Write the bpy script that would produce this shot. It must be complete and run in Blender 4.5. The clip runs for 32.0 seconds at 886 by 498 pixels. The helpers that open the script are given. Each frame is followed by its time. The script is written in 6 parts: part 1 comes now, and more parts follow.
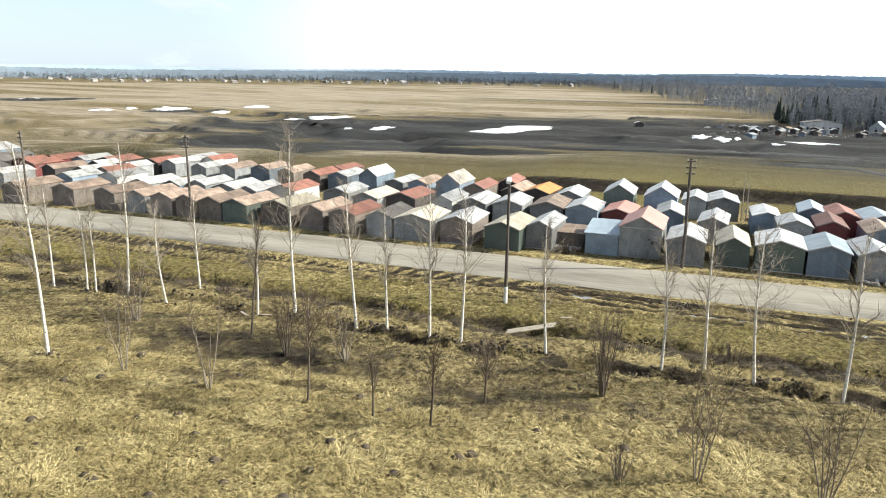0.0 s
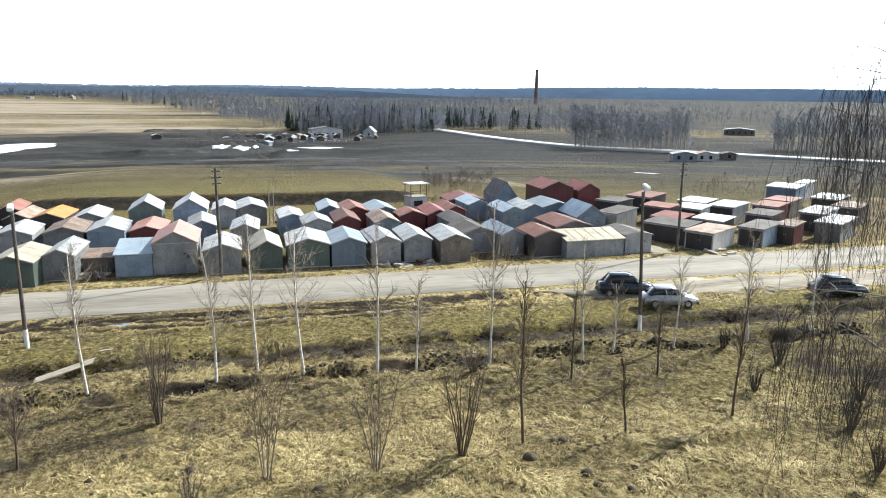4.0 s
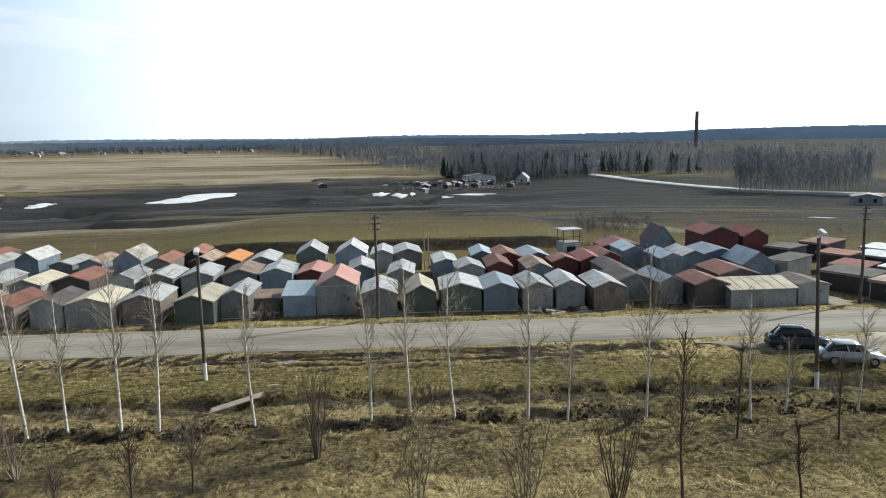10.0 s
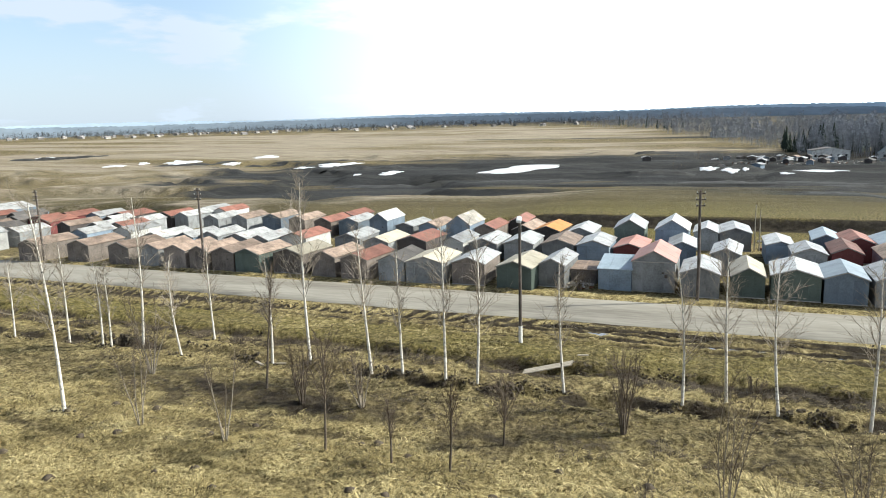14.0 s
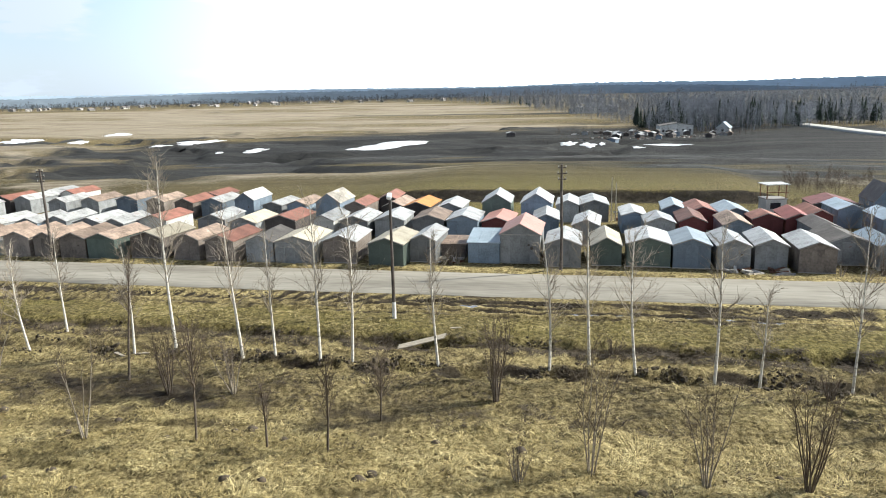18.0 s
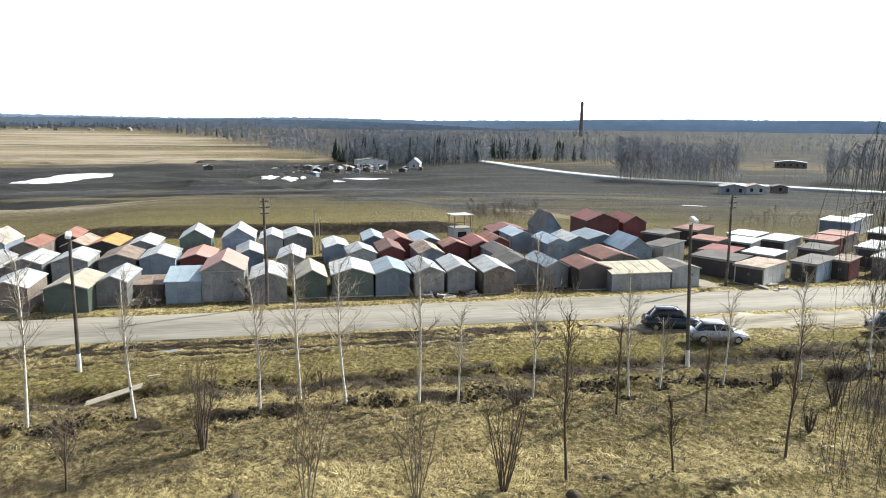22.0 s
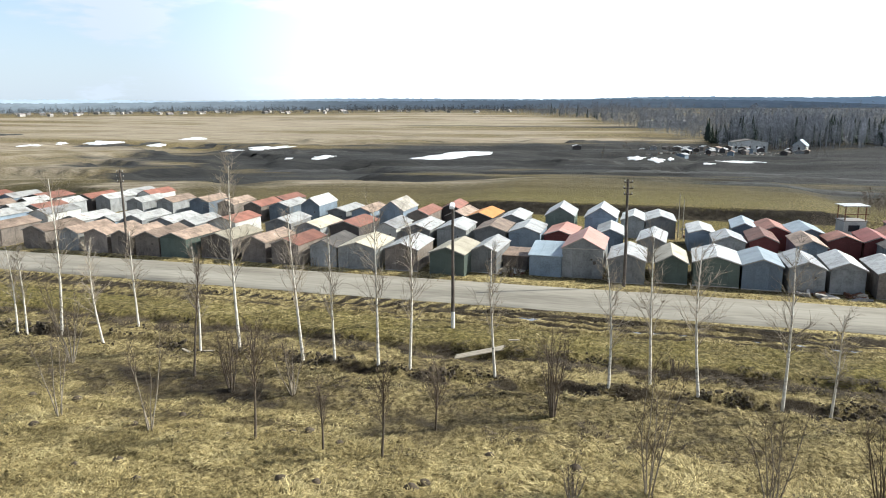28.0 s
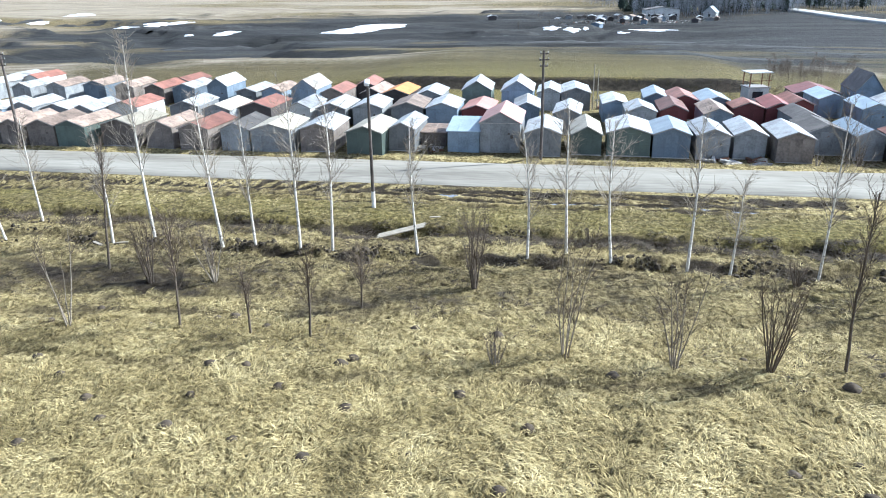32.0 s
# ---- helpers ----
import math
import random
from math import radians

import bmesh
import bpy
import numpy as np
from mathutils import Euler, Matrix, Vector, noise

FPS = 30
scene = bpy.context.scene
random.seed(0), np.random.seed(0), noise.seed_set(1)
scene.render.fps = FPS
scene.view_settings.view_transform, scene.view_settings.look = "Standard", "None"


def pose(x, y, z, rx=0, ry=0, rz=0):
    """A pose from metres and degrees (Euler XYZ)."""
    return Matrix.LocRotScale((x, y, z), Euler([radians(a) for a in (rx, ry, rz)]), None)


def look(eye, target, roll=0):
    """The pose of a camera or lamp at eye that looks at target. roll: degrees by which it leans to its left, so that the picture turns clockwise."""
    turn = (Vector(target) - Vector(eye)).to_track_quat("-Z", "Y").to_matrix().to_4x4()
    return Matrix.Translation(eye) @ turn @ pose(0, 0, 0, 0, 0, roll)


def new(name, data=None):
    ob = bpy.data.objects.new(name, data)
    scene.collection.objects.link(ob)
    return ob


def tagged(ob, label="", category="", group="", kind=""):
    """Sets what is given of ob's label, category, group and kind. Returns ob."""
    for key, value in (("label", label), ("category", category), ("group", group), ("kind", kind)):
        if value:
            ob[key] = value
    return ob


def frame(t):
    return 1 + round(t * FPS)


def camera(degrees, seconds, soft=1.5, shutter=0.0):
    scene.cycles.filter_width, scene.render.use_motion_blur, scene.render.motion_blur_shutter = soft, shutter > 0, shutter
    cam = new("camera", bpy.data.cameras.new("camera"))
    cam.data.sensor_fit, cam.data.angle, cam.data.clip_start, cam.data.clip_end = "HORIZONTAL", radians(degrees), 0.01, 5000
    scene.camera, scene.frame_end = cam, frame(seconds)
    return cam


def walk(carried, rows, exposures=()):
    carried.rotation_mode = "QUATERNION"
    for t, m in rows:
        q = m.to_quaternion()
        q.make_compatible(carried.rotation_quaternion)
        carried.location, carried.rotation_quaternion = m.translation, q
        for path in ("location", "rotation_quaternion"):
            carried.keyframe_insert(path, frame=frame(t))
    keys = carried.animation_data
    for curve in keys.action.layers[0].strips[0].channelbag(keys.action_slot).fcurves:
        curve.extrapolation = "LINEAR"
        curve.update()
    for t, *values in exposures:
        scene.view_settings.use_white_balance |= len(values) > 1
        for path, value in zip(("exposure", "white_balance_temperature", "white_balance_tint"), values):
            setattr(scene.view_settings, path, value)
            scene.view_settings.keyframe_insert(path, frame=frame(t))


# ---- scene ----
cam = camera(63.28, 32.0, soft=1.0)
EYE = 15.6
# seconds, pitch, roll, yaw: the camera is held at one window and only turns
ROWS = [
    (0.0, -13.63, -0.72, 21.28),
    (0.5, -14.02, -0.64, 18.53),
    (1.0, -14.44, -0.47, 14.94),
    (1.5, -13.36, 0.18, 9.14),
    (2.0, -12.85, -0.03, 3.04),
    (2.5, -12.34, -0.75, -2.34),
    (3.0, -11.88, 0.04, -5.96),
    (3.5, -10.21, -1.64, -11.86),
    (4.0, -12.34, -0.65, -15.35),
    (4.5, -11.86, -0.82, -20.29),
    (6.5, -4.08, -0.86, -30.05),
    (7.0, -5.38, -0.96, -28.50),
    (7.5, -6.92, -1.51, -26.34),
    (8.0, -8.32, -0.06, -23.60),
    (8.5, -7.79, 0.87, -19.04),
    (9.0, -8.45, 0.23, -13.48),
    (9.5, -8.31, 1.08, -7.83),
    (10.0, -8.69, 0.92, -3.38),
    (10.5, -10.47, 0.41, 0.60),
    (11.0, -9.46, 0.41, 5.15),
    (11.5, -9.78, 0.26, 9.51),
    (12.0, -10.56, -0.11, 12.84),
    (12.5, -10.55, 0.05, 15.05),
    (13.0, -9.95, 0.34, 16.98),
    (13.5, -9.79, 1.02, 19.60),
    (14.0, -10.30, 1.63, 21.76),
    (14.5, -11.17, 1.63, 24.03),
    (16.5, -9.19, -0.84, 28.58),
    (17.0, -10.99, -0.76, 24.04),
    (17.5, -12.03, 0.50, 19.35),
    (18.0, -12.41, 1.37, 11.39),
    (18.5, -12.30, 1.19, 5.37),
    (19.0, -12.47, 0.79, 0.20),
    (19.5, -11.51, 0.46, -4.25),
    (20.0, -10.89, 0.12, -7.96),
    (20.5, -11.67, -0.17, -11.03),
    (21.0, -11.17, -0.67, -13.36),
    (21.5, -9.65, -0.79, -13.46),
    (22.0, -9.91, -0.62, -11.83),
    (22.5, -10.42, -0.43, -8.64),
    (23.0, -10.85, -0.32, -5.34),
    (23.5, -10.74, -0.55, -2.90),
    (24.0, -9.52, -0.74, 0.81),
    (24.5, -9.40, -0.27, 5.21),
    (25.0, -9.40, -0.26, 9.05),
    (25.5, -8.64, -0.30, 10.86),
    (27.5, -8.90, -0.22, 15.55),
    (28.0, -11.51, 0.33, 16.59),
    (28.5, -14.13, 0.54, 17.13),
    (29.0, -16.07, 1.08, 18.78),
    (29.5, -18.22, 0.63, 19.61),
    (30.0, -19.56, 1.03, 19.73),
    (30.5, -20.16, 0.84, 20.38),
    (31.0, -20.82, 0.63, 18.32),
    (31.5, -20.97, 0.64, 13.61),
    (32.0, -21.24, 0.85, 9.83),
]

EXPOSURES = [(0.0, 0.92, 6100, 7), (4.0, 0.98, 5800, 8), (4.6, 0.98, 5800, 8), (6.3, -1.1, 5400, 6), (7.5, -1.1, 5400, 6), (8.5, -0.45, 5600, 6), (9.2, -0.22, 5700, 6), (10.0, 0.14, 5800, 6), (11.0, 0.5, 5900, 6), (13.0, 0.78, 5900, 6), (16.5, 0.52, 5800, 6), (19.0, 0.94, 6000, 8), (25.0, 0.82, 5900, 7), (28.0, 0.74, 5900, 7), (30.0, 1.3, 5100, 8), (32.0, 1.22, 5100, 8)]
walk(cam, [(t, pose(0, 0, EYE, 90 + pitch, roll, yaw)) for t, pitch, roll, yaw in ROWS], EXPOSURES)

# ---- world, sun ----
SUN_AZ, SUN_EL = 66.0, 36.0      # degrees from +y towards +x, and above the horizon
world = bpy.data.worlds.new("sky")
scene.world = world
world.use_nodes = True
wn, wl = world.node_tree.nodes, world.node_tree.links
wn.clear()
w_out = wn.new("ShaderNodeOutputWorld")
w_bg = wn.new("ShaderNodeBackground")
w_sky = wn.new("ShaderNodeTexSky")
w_sky.sky_type, w_sky.sun_disc = "NISHITA", False
w_sky.sun_elevation, w_sky.sun_rotation = radians(SUN_EL), radians(SUN_AZ)
w_sky.air_density, w_sky.dust_density, w_sky.ozone_density = 1.0, 1.0, 1.5
w_co = wn.new("ShaderNodeTexCoord")
w_map = wn.new("ShaderNodeMapping")
w_map.inputs["Scale"].default_value = (2.6, 2.6, 11.0)
w_noise = wn.new("ShaderNodeTexNoise")
w_noise.inputs["Scale"].default_value, w_noise.inputs["Detail"].default_value = 1.7, 8.0
w_noise.inputs["Roughness"].default_value = 0.55
wl.new(w_co.outputs["Generated"], w_map.inputs["Vector"])
wl.new(w_map.outputs["Vector"], w_noise.inputs["Vector"])


def w_math(op, a, b=0.0, c=None):
    m = wn.new("ShaderNodeMath")
    m.operation = op
    for i, v in enumerate((a, b) if c is None else (a, b, c)):
        if isinstance(v, (int, float)):
            m.inputs[i].default_value = v
        else:
            wl.new(v, m.inputs[i])
    return m.outputs[0]


def w_range(v, lo, hi, out0, out1):
    r = wn.new("ShaderNodeMapRange")
    r.interpolation_type = "SMOOTHSTEP"
    for key, val in (("From Min", lo), ("From Max", hi), ("To Min", out0), ("To Max", out1)):
        r.inputs[key].default_value = val
    wl.new(v, r.inputs["Value"])
    return r.outputs["Result"]


w_sep = wn.new("ShaderNodeSeparateXYZ")
wl.new(w_co.outputs["Generated"], w_sep.inputs[0])
w_dot = wn.new("ShaderNodeVectorMath")
w_dot.operation = "DOT_PRODUCT"
wl.new(w_co.outputs["Generated"], w_dot.inputs[0])
# the bright haze lies low under the sun
w_dot.inputs[1].default_value = (math.sin(radians(SUN_AZ)) * math.cos(radians(14)), math.cos(radians(SUN_AZ)) * math.cos(radians(14)), math.sin(radians(14)))
glow = w_range(w_dot.outputs["Value"], -0.28, 0.7, 0.0, 1.0)
# thin cloud and haze: thick towards the horizon and the sun, thinning out overhead
veil = w_math("ADD", w_range(w_noise.outputs["Fac"], 0.51, 0.66, 0.0, 0.8), w_range(w_sep.outputs["Z"], 0.0, 0.17, 0.8, 0.42))
veil = w_math("ADD", veil, w_range(w_dot.outputs["Value"], -0.2, 0.75, 0.0, 0.8))
veil = w_math("MULTIPLY", w_math("MINIMUM", veil, 1.0), w_range(w_sep.outputs["Z"], 0.15, 0.6, 1.0, 0.15))
w_mix = wn.new("ShaderNodeMix")
w_mix.data_type = "RGBA"
wl.new(veil, w_mix.inputs["Factor"])
w_gain = wn.new("ShaderNodeMix")
w_gain.data_type, w_gain.blend_type = "RGBA", "MULTIPLY"
w_gain.inputs["Factor"].default_value = 1.0
w_gain.inputs["B"].default_value = (4.7, 5.1, 5.4, 1)
wl.new(w_sky.outputs["Color"], w_gain.inputs["A"])
w_thin = wn.new("ShaderNodeMix")
w_thin.data_type = "RGBA"
wl.new(w_range(w_sep.outputs["Z"], 0.15, 0.6, 1.0, 0.3), w_thin.inputs["Factor"])
w_thin.inputs["A"].default_value = (0, 0, 0, 1)
wl.new(w_gain.outputs["Result"], w_thin.inputs["B"])
wl.new(w_thin.outputs["Result"], w_mix.inputs["A"])
w_mix.inputs["B"].default_value = (24.5, 26.4, 28.4, 1)
w_add = wn.new("ShaderNodeMix")
w_add.data_type, w_add.blend_type = "RGBA", "ADD"
w_add.inputs["Factor"].default_value = 1.0
glow = w_math("MULTIPLY", glow, w_range(w_sep.outputs["Z"], 0.2, 0.5, 1.0, 0.15))
w_glow = wn.new("ShaderNodeMix")
w_glow.data_type = "RGBA"
wl.new(glow, w_glow.inputs["Factor"])
w_glow.inputs["A"].default_value, w_glow.inputs["B"].default_value = (0, 0, 0, 1), (75, 75, 73, 1)
wl.new(w_mix.outputs["Result"], w_add.inputs["A"])
wl.new(w_glow.outputs["Result"], w_add.inputs["B"])
wl.new(w_add.outputs["Result"], w_bg.inputs["Color"])
w_bg.inputs["Strength"].default_value = 0.0195
wl.new(w_bg.outputs["Background"], w_out.inputs["Surface"])

sun_data = bpy.data.lights.new("sun", "SUN")
sun_data.energy, sun_data.angle, sun_data.color = 5.0, radians(0.6), (1.0, 0.915, 0.74)
sun = new("sun", sun_data)
_a, _e = radians(SUN_AZ), radians(SUN_EL)
sun.matrix_world = look((math.sin(_a) * math.cos(_e) * 200, math.cos(_a) * math.cos(_e) * 200, math.sin(_e) * 200), (0, 0, 0))


# ---- materials ----
def material(name, stops, scale=3.0, fine=30.0, rough=0.8, metal=0.0, bump=0.1, vary=0.0, coords="Object", stretch=(1, 1, 1), spec=0.3, island=False):
    """Colour stops (position, rgb) over two scales of noise, with bump and a share of variation from object to object."""
    m = bpy.data.materials.new(name)
    m.use_nodes = True
    n, k = m.node_tree.nodes, m.node_tree.links
    b = n["Principled BSDF"]
    co = n.new("ShaderNodeTexCoord")
    mp = n.new("ShaderNodeMapping")
    mp.inputs["Scale"].default_value = stretch
    k.new(co.outputs[coords], mp.inputs["Vector"])
    info = n.new("ShaderNodeObjectInfo")
    shift = n.new("ShaderNodeVectorMath")
    shift.operation = "ADD"
    sc = n.new("ShaderNodeMath")
    sc.operation = "MULTIPLY"
    sc.inputs[1].default_value = 37.0
    k.new(info.outputs["Random"], sc.inputs[0])
    k.new(mp.outputs["Vector"], shift.inputs[0])
    k.new(sc.outputs[0], shift.inputs[1])
    big, small = n.new("ShaderNodeTexNoise"), n.new("ShaderNodeTexNoise")
    for t, s, d in ((big, scale, 5.0), (small, fine, 4.0)):
        t.inputs["Scale"].default_value, t.inputs["Detail"].default_value = s, d
        k.new(shift.outputs[0], t.inputs["Vector"])
    add = n.new("ShaderNodeMix")
    add.data_type = "FLOAT"
    add.inputs["Factor"].default_value = 0.38
    k.new(big.outputs["Fac"], add.inputs["A"])
    k.new(small.outputs["Fac"], add.inputs["B"])
    ramp = n.new("ShaderNodeValToRGB")
    el = ramp.color_ramp.elements
    while len(el) < len(stops):
        el.new(0.5)
    for e, (p, c) in zip(el, stops):
        e.position, e.color = p, (*c, 1)
    k.new(add.outputs["Result"], ramp.inputs["Fac"])
    hsv = n.new("ShaderNodeHueSaturation")
    val = n.new("ShaderNodeMapRange")
    val.inputs["To Min"].default_value, val.inputs["To Max"].default_value = 1 - vary, 1 + vary
    piece = n.new("ShaderNodeNewGeometry")
    k.new(piece.outputs["Random Per Island"] if island else info.outputs["Random"], val.inputs["Value"])
    k.new(val.outputs["Result"], hsv.inputs["Value"])
    k.new(ramp.outputs["Color"], hsv.inputs["Color"])
    k.new(hsv.outputs["Color"], b.inputs["Base Color"])
    b.inputs["Roughness"].default_value, b.inputs["Metallic"].default_value = rough, metal
    b.inputs["Specular IOR Level"].default_value = spec
    if bump:
        bp = n.new("ShaderNodeBump")
        bp.inputs["Strength"].default_value, bp.inputs["Distance"].default_value = bump, 0.05
        k.new(small.outputs["Fac"], bp.inputs["Height"])
        k.new(bp.outputs["Normal"], b.inputs["Normal"])
    return m


def shades(c, lo=0.75, hi=1.2, rust=None):
    a = tuple(v * lo for v in c)
    z = tuple(min(0.9, v * hi) for v in c)
    s = [(0.34, a), (0.5, c), (0.64, z)]
    return s + [(0.72, rust)] if rust else s


RUST = (0.17, 0.075, 0.035)
WALLS = {
    "g": ("grey painted", material("paint_grey", shades((0.21, 0.215, 0.22), 0.6, 1.25, rust=(0.2, 0.15, 0.12)), 0.8, 6, 0.6, vary=0.3)),
    "t": ("rusty grey-brown", material("paint_rusty", shades((0.16, 0.135, 0.118), 0.55, 1.35, rust=(0.13, 0.075, 0.05)), 0.9, 6, 0.75, vary=0.2)),
    "b": ("pale blue painted", material("paint_blue", shades((0.165, 0.205, 0.255), 0.65, 1.25, rust=(0.2, 0.17, 0.15)), 0.7, 8, 0.6, vary=0.22)),
    "n": ("dull green painted", material("paint_green", shades((0.095, 0.12, 0.105), rust=(0.15, 0.1, 0.07)), 0.7, 8, 0.6, vary=0.2)),
    "d": ("dark brown-grey", material("paint_dark", shades((0.06, 0.052, 0.05), rust=RUST), 0.8, 9, 0.7, vary=0.25)),
    "m": ("maroon painted", material("paint_maroon", shades((0.12, 0.035, 0.034), rust=(0.13, 0.05, 0.03)), 0.7, 9, 0.65, vary=0.2)),
    "w": ("whitewashed", material("paint_white", shades((0.42, 0.415, 0.4), rust=(0.35, 0.28, 0.22)), 0.7, 8, 0.65, vary=0.12)),
}
ROOFS = {
    "W": ("bright zinc", material("roof_zinc", [(0.34, (0.138, 0.120, 0.107)), (0.45, (0.258, 0.256, 0.249)), (0.56, (0.396, 0.396, 0.391)), (0.67, (0.206, 0.155, 0.116))], 0.9, 6, 0.42, 0.0, vary=0.25, spec=0.5)),
    "T": ("tan rust-stained", material("roof_tan", shades((0.235, 0.175, 0.138), 0.5, 1.5, (0.36, 0.33, 0.285)), 0.9, 5, 0.7, vary=0.3)),
    "R": ("rust-red", material("roof_red", shades((0.2, 0.09, 0.066), 0.65, 1.35, (0.24, 0.15, 0.115)), 0.8, 7, 0.65, vary=0.22)),
    "P": ("faded pink", material("roof_pink", shades((0.42, 0.22, 0.185), 0.85, 1.1), 0.8, 7, 0.6)),
    "O": ("orange rusted", material("roof_orange", shades((0.42, 0.19, 0.06), 0.75, 1.2), 0.8, 7, 0.7)),
    "D": ("dark felt", material("roof_dark", shades((0.11, 0.1, 0.095), 0.7, 1.4, (0.2, 0.16, 0.13)), 0.8, 7, 0.8, vary=0.25)),
    "Y": ("pale yellowish", material("roof_cream", shades((0.43, 0.385, 0.3), 0.7, 1.15, (0.28, 0.2, 0.14)), 0.8, 6, 0.6, vary=0.12)),
    "B": ("blue-grey", material("roof_blue", shades((0.272, 0.332, 0.391), 0.75, 1.2), 0.8, 7, 0.5, vary=0.2)),
    "K": ("maroon", material("roof_maroon", shades((0.2, 0.06, 0.05), 0.75, 1.2), 0.8, 7, 0.6, vary=0.15)),
    "Z": ("bright white", material("roof_white", shades((0.68, 0.69, 0.7), 0.7, 1.15, (0.45, 0.4, 0.34)), 0.8, 6, 0.5, vary=0.12)),
    "S": ("striped weathered slate", material("roof_slate", shades((0.36, 0.33, 0.29), 0.5, 1.6), 0.9, 9, 0.8)),
}


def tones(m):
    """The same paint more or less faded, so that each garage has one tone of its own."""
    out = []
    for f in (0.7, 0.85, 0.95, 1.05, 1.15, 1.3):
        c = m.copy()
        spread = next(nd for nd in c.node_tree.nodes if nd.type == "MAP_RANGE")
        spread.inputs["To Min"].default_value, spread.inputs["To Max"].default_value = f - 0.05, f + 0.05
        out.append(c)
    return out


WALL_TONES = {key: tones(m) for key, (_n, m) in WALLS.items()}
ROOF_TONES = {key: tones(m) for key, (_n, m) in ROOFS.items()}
M_TRIM = material("trim_metal", shades((0.3, 0.28, 0.26), rust=RUST), 1, 12, 0.6, vary=0.3)
M_RUST = material("rust", shades((0.16, 0.08, 0.05), 0.6, 1.4), 2, 14, 0.85, vary=0.2)
M_ROAD = material("dusty_asphalt", [(0.34, (0.17, 0.155, 0.13)), (0.5, (0.26, 0.24, 0.205)), (0.66, (0.33, 0.308, 0.265))], 0.35, 3.0, 0.85, bump=0.15, stretch=(0.15, 1, 1))
M_DUST = material("dusty_verge", [(0.34, (0.12, 0.1, 0.075)), (0.48, (0.25, 0.22, 0.17)), (0.66, (0.35, 0.32, 0.26))], 0.5, 2.5, 0.9, bump=0.3, stretch=(0.25, 1.2, 1))
# lighter copy of the asphalt: sunlight on the far road is in the colour
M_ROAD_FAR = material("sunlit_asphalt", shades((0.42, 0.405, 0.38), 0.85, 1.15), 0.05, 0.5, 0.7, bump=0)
M_SNOW = material("old_snow", [(0.3, (0.45, 0.46, 0.49)), (0.6, (0.74, 0.75, 0.78))], 0.1, 1.0, 0.6, bump=0.2)
M_BIRCH = material("birch_bark", [(0.36, (0.06, 0.05, 0.045)), (0.41, (0.5, 0.465, 0.41)), (0.6, (0.7, 0.665, 0.6))], 5.0, 20, 0.7, bump=0.2, stretch=(0.6, 0.6, 1.5))
M_BARK = material("brown_bark", shades((0.1, 0.08, 0.062), 0.6, 1.5), 8, 30, 0.85, bump=0.3, vary=0.2)
M_TWIG_DARK = material("dark_twigs", shades((0.032, 0.026, 0.022), 0.7, 1.4), 4, 20, 0.8, bump=0, vary=0.2)
M_TWIG = material("twigs", shades((0.105, 0.08, 0.06), 0.7, 1.4), 4, 20, 0.8, bump=0, vary=0.25)
M_TWIG_PALE = material("pale_twigs", shades((0.26, 0.22, 0.175), 0.7, 1.4), 4, 20, 0.8, bump=0, vary=0.2)
M_STRAW = material("dry_grass", [(0.34, (0.108, 0.086, 0.035)), (0.48, (0.324, 0.259, 0.116)), (0.64, (0.562, 0.470, 0.241))], 0.35, 4.0, 0.85, bump=0, vary=0.55, island=True)
M_WEED = material("dark_weeds", shades((0.075, 0.058, 0.04), 0.5, 1.5), 1.0, 8, 0.9, bump=0, vary=0.6, island=True)
M_CONCRETE = material("concrete", shades((0.36, 0.35, 0.33), 0.7, 1.2), 2, 20, 0.85, bump=0.2, vary=0.1)
M_POLE = material("tarred_pole", shades((0.09, 0.075, 0.065), 0.6, 1.5), 2, 18, 0.8, bump=0.2)
M_LIME = material("limewash", shades((0.7, 0.69, 0.66), 0.75, 1.1), 3, 20, 0.85)
M_LAMP = material("lamp_shell", shades((0.7, 0.71, 0.72), 0.9, 1.1), 3, 20, 0.4)
M_BRICK = material("chimney_brick", shades((0.17, 0.125, 0.11), 0.7, 1.3), 0.2, 2, 0.9, bump=0)
M_WOODPLANK = material("grey_plank", shades((0.3, 0.265, 0.215), 0.7, 1.25), 2, 20, 0.8)
M_CONIFER = material("conifer_foliage", shades((0.03, 0.042, 0.03), 0.6, 1.6), 0.2, 1.5, 0.9, bump=0, vary=0.2)
# grey-blue and lightened: this base colour includes distance haze
M_WOODS = material("hazed_bare_woodland", shades((0.22, 0.228, 0.25), 0.6, 1.4), 0.03, 0.5, 0.95, bump=0, vary=0.4, island=True)
# distance haze is put into both base colours, the hills palest
M_FARWOOD = material("hazed_woodland", shades((0.25, 0.3, 0.36), 0.8, 1.2), 0.006, 0.05, 0.95, bump=0, stretch=(1, 1, 4))
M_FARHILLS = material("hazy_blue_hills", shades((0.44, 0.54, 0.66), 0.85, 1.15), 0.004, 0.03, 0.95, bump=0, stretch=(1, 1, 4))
M_VILLAGE = material("village_trees", shades((0.085, 0.088, 0.095), 0.6, 1.6), 0.03, 0.5, 0.95, bump=0, vary=0.5, island=True)
M_TYRE = material("tyre_rubber", shades((0.025, 0.025, 0.025)), 4, 20, 0.8)
M_RIM = material("wheel_rim", shades((0.4, 0.41, 0.42)), 4, 20, 0.35, 0.8, 0)
M_WINDOW = material("dark_glass", shades((0.02, 0.024, 0.03)), 1, 5, 0.08, 0, 0, spec=0.6)
M_HOUSE = material("house_wall", shades((0.36, 0.34, 0.31), 0.5, 1.4), 0.3, 2, 0.8, bump=0, vary=0.5)
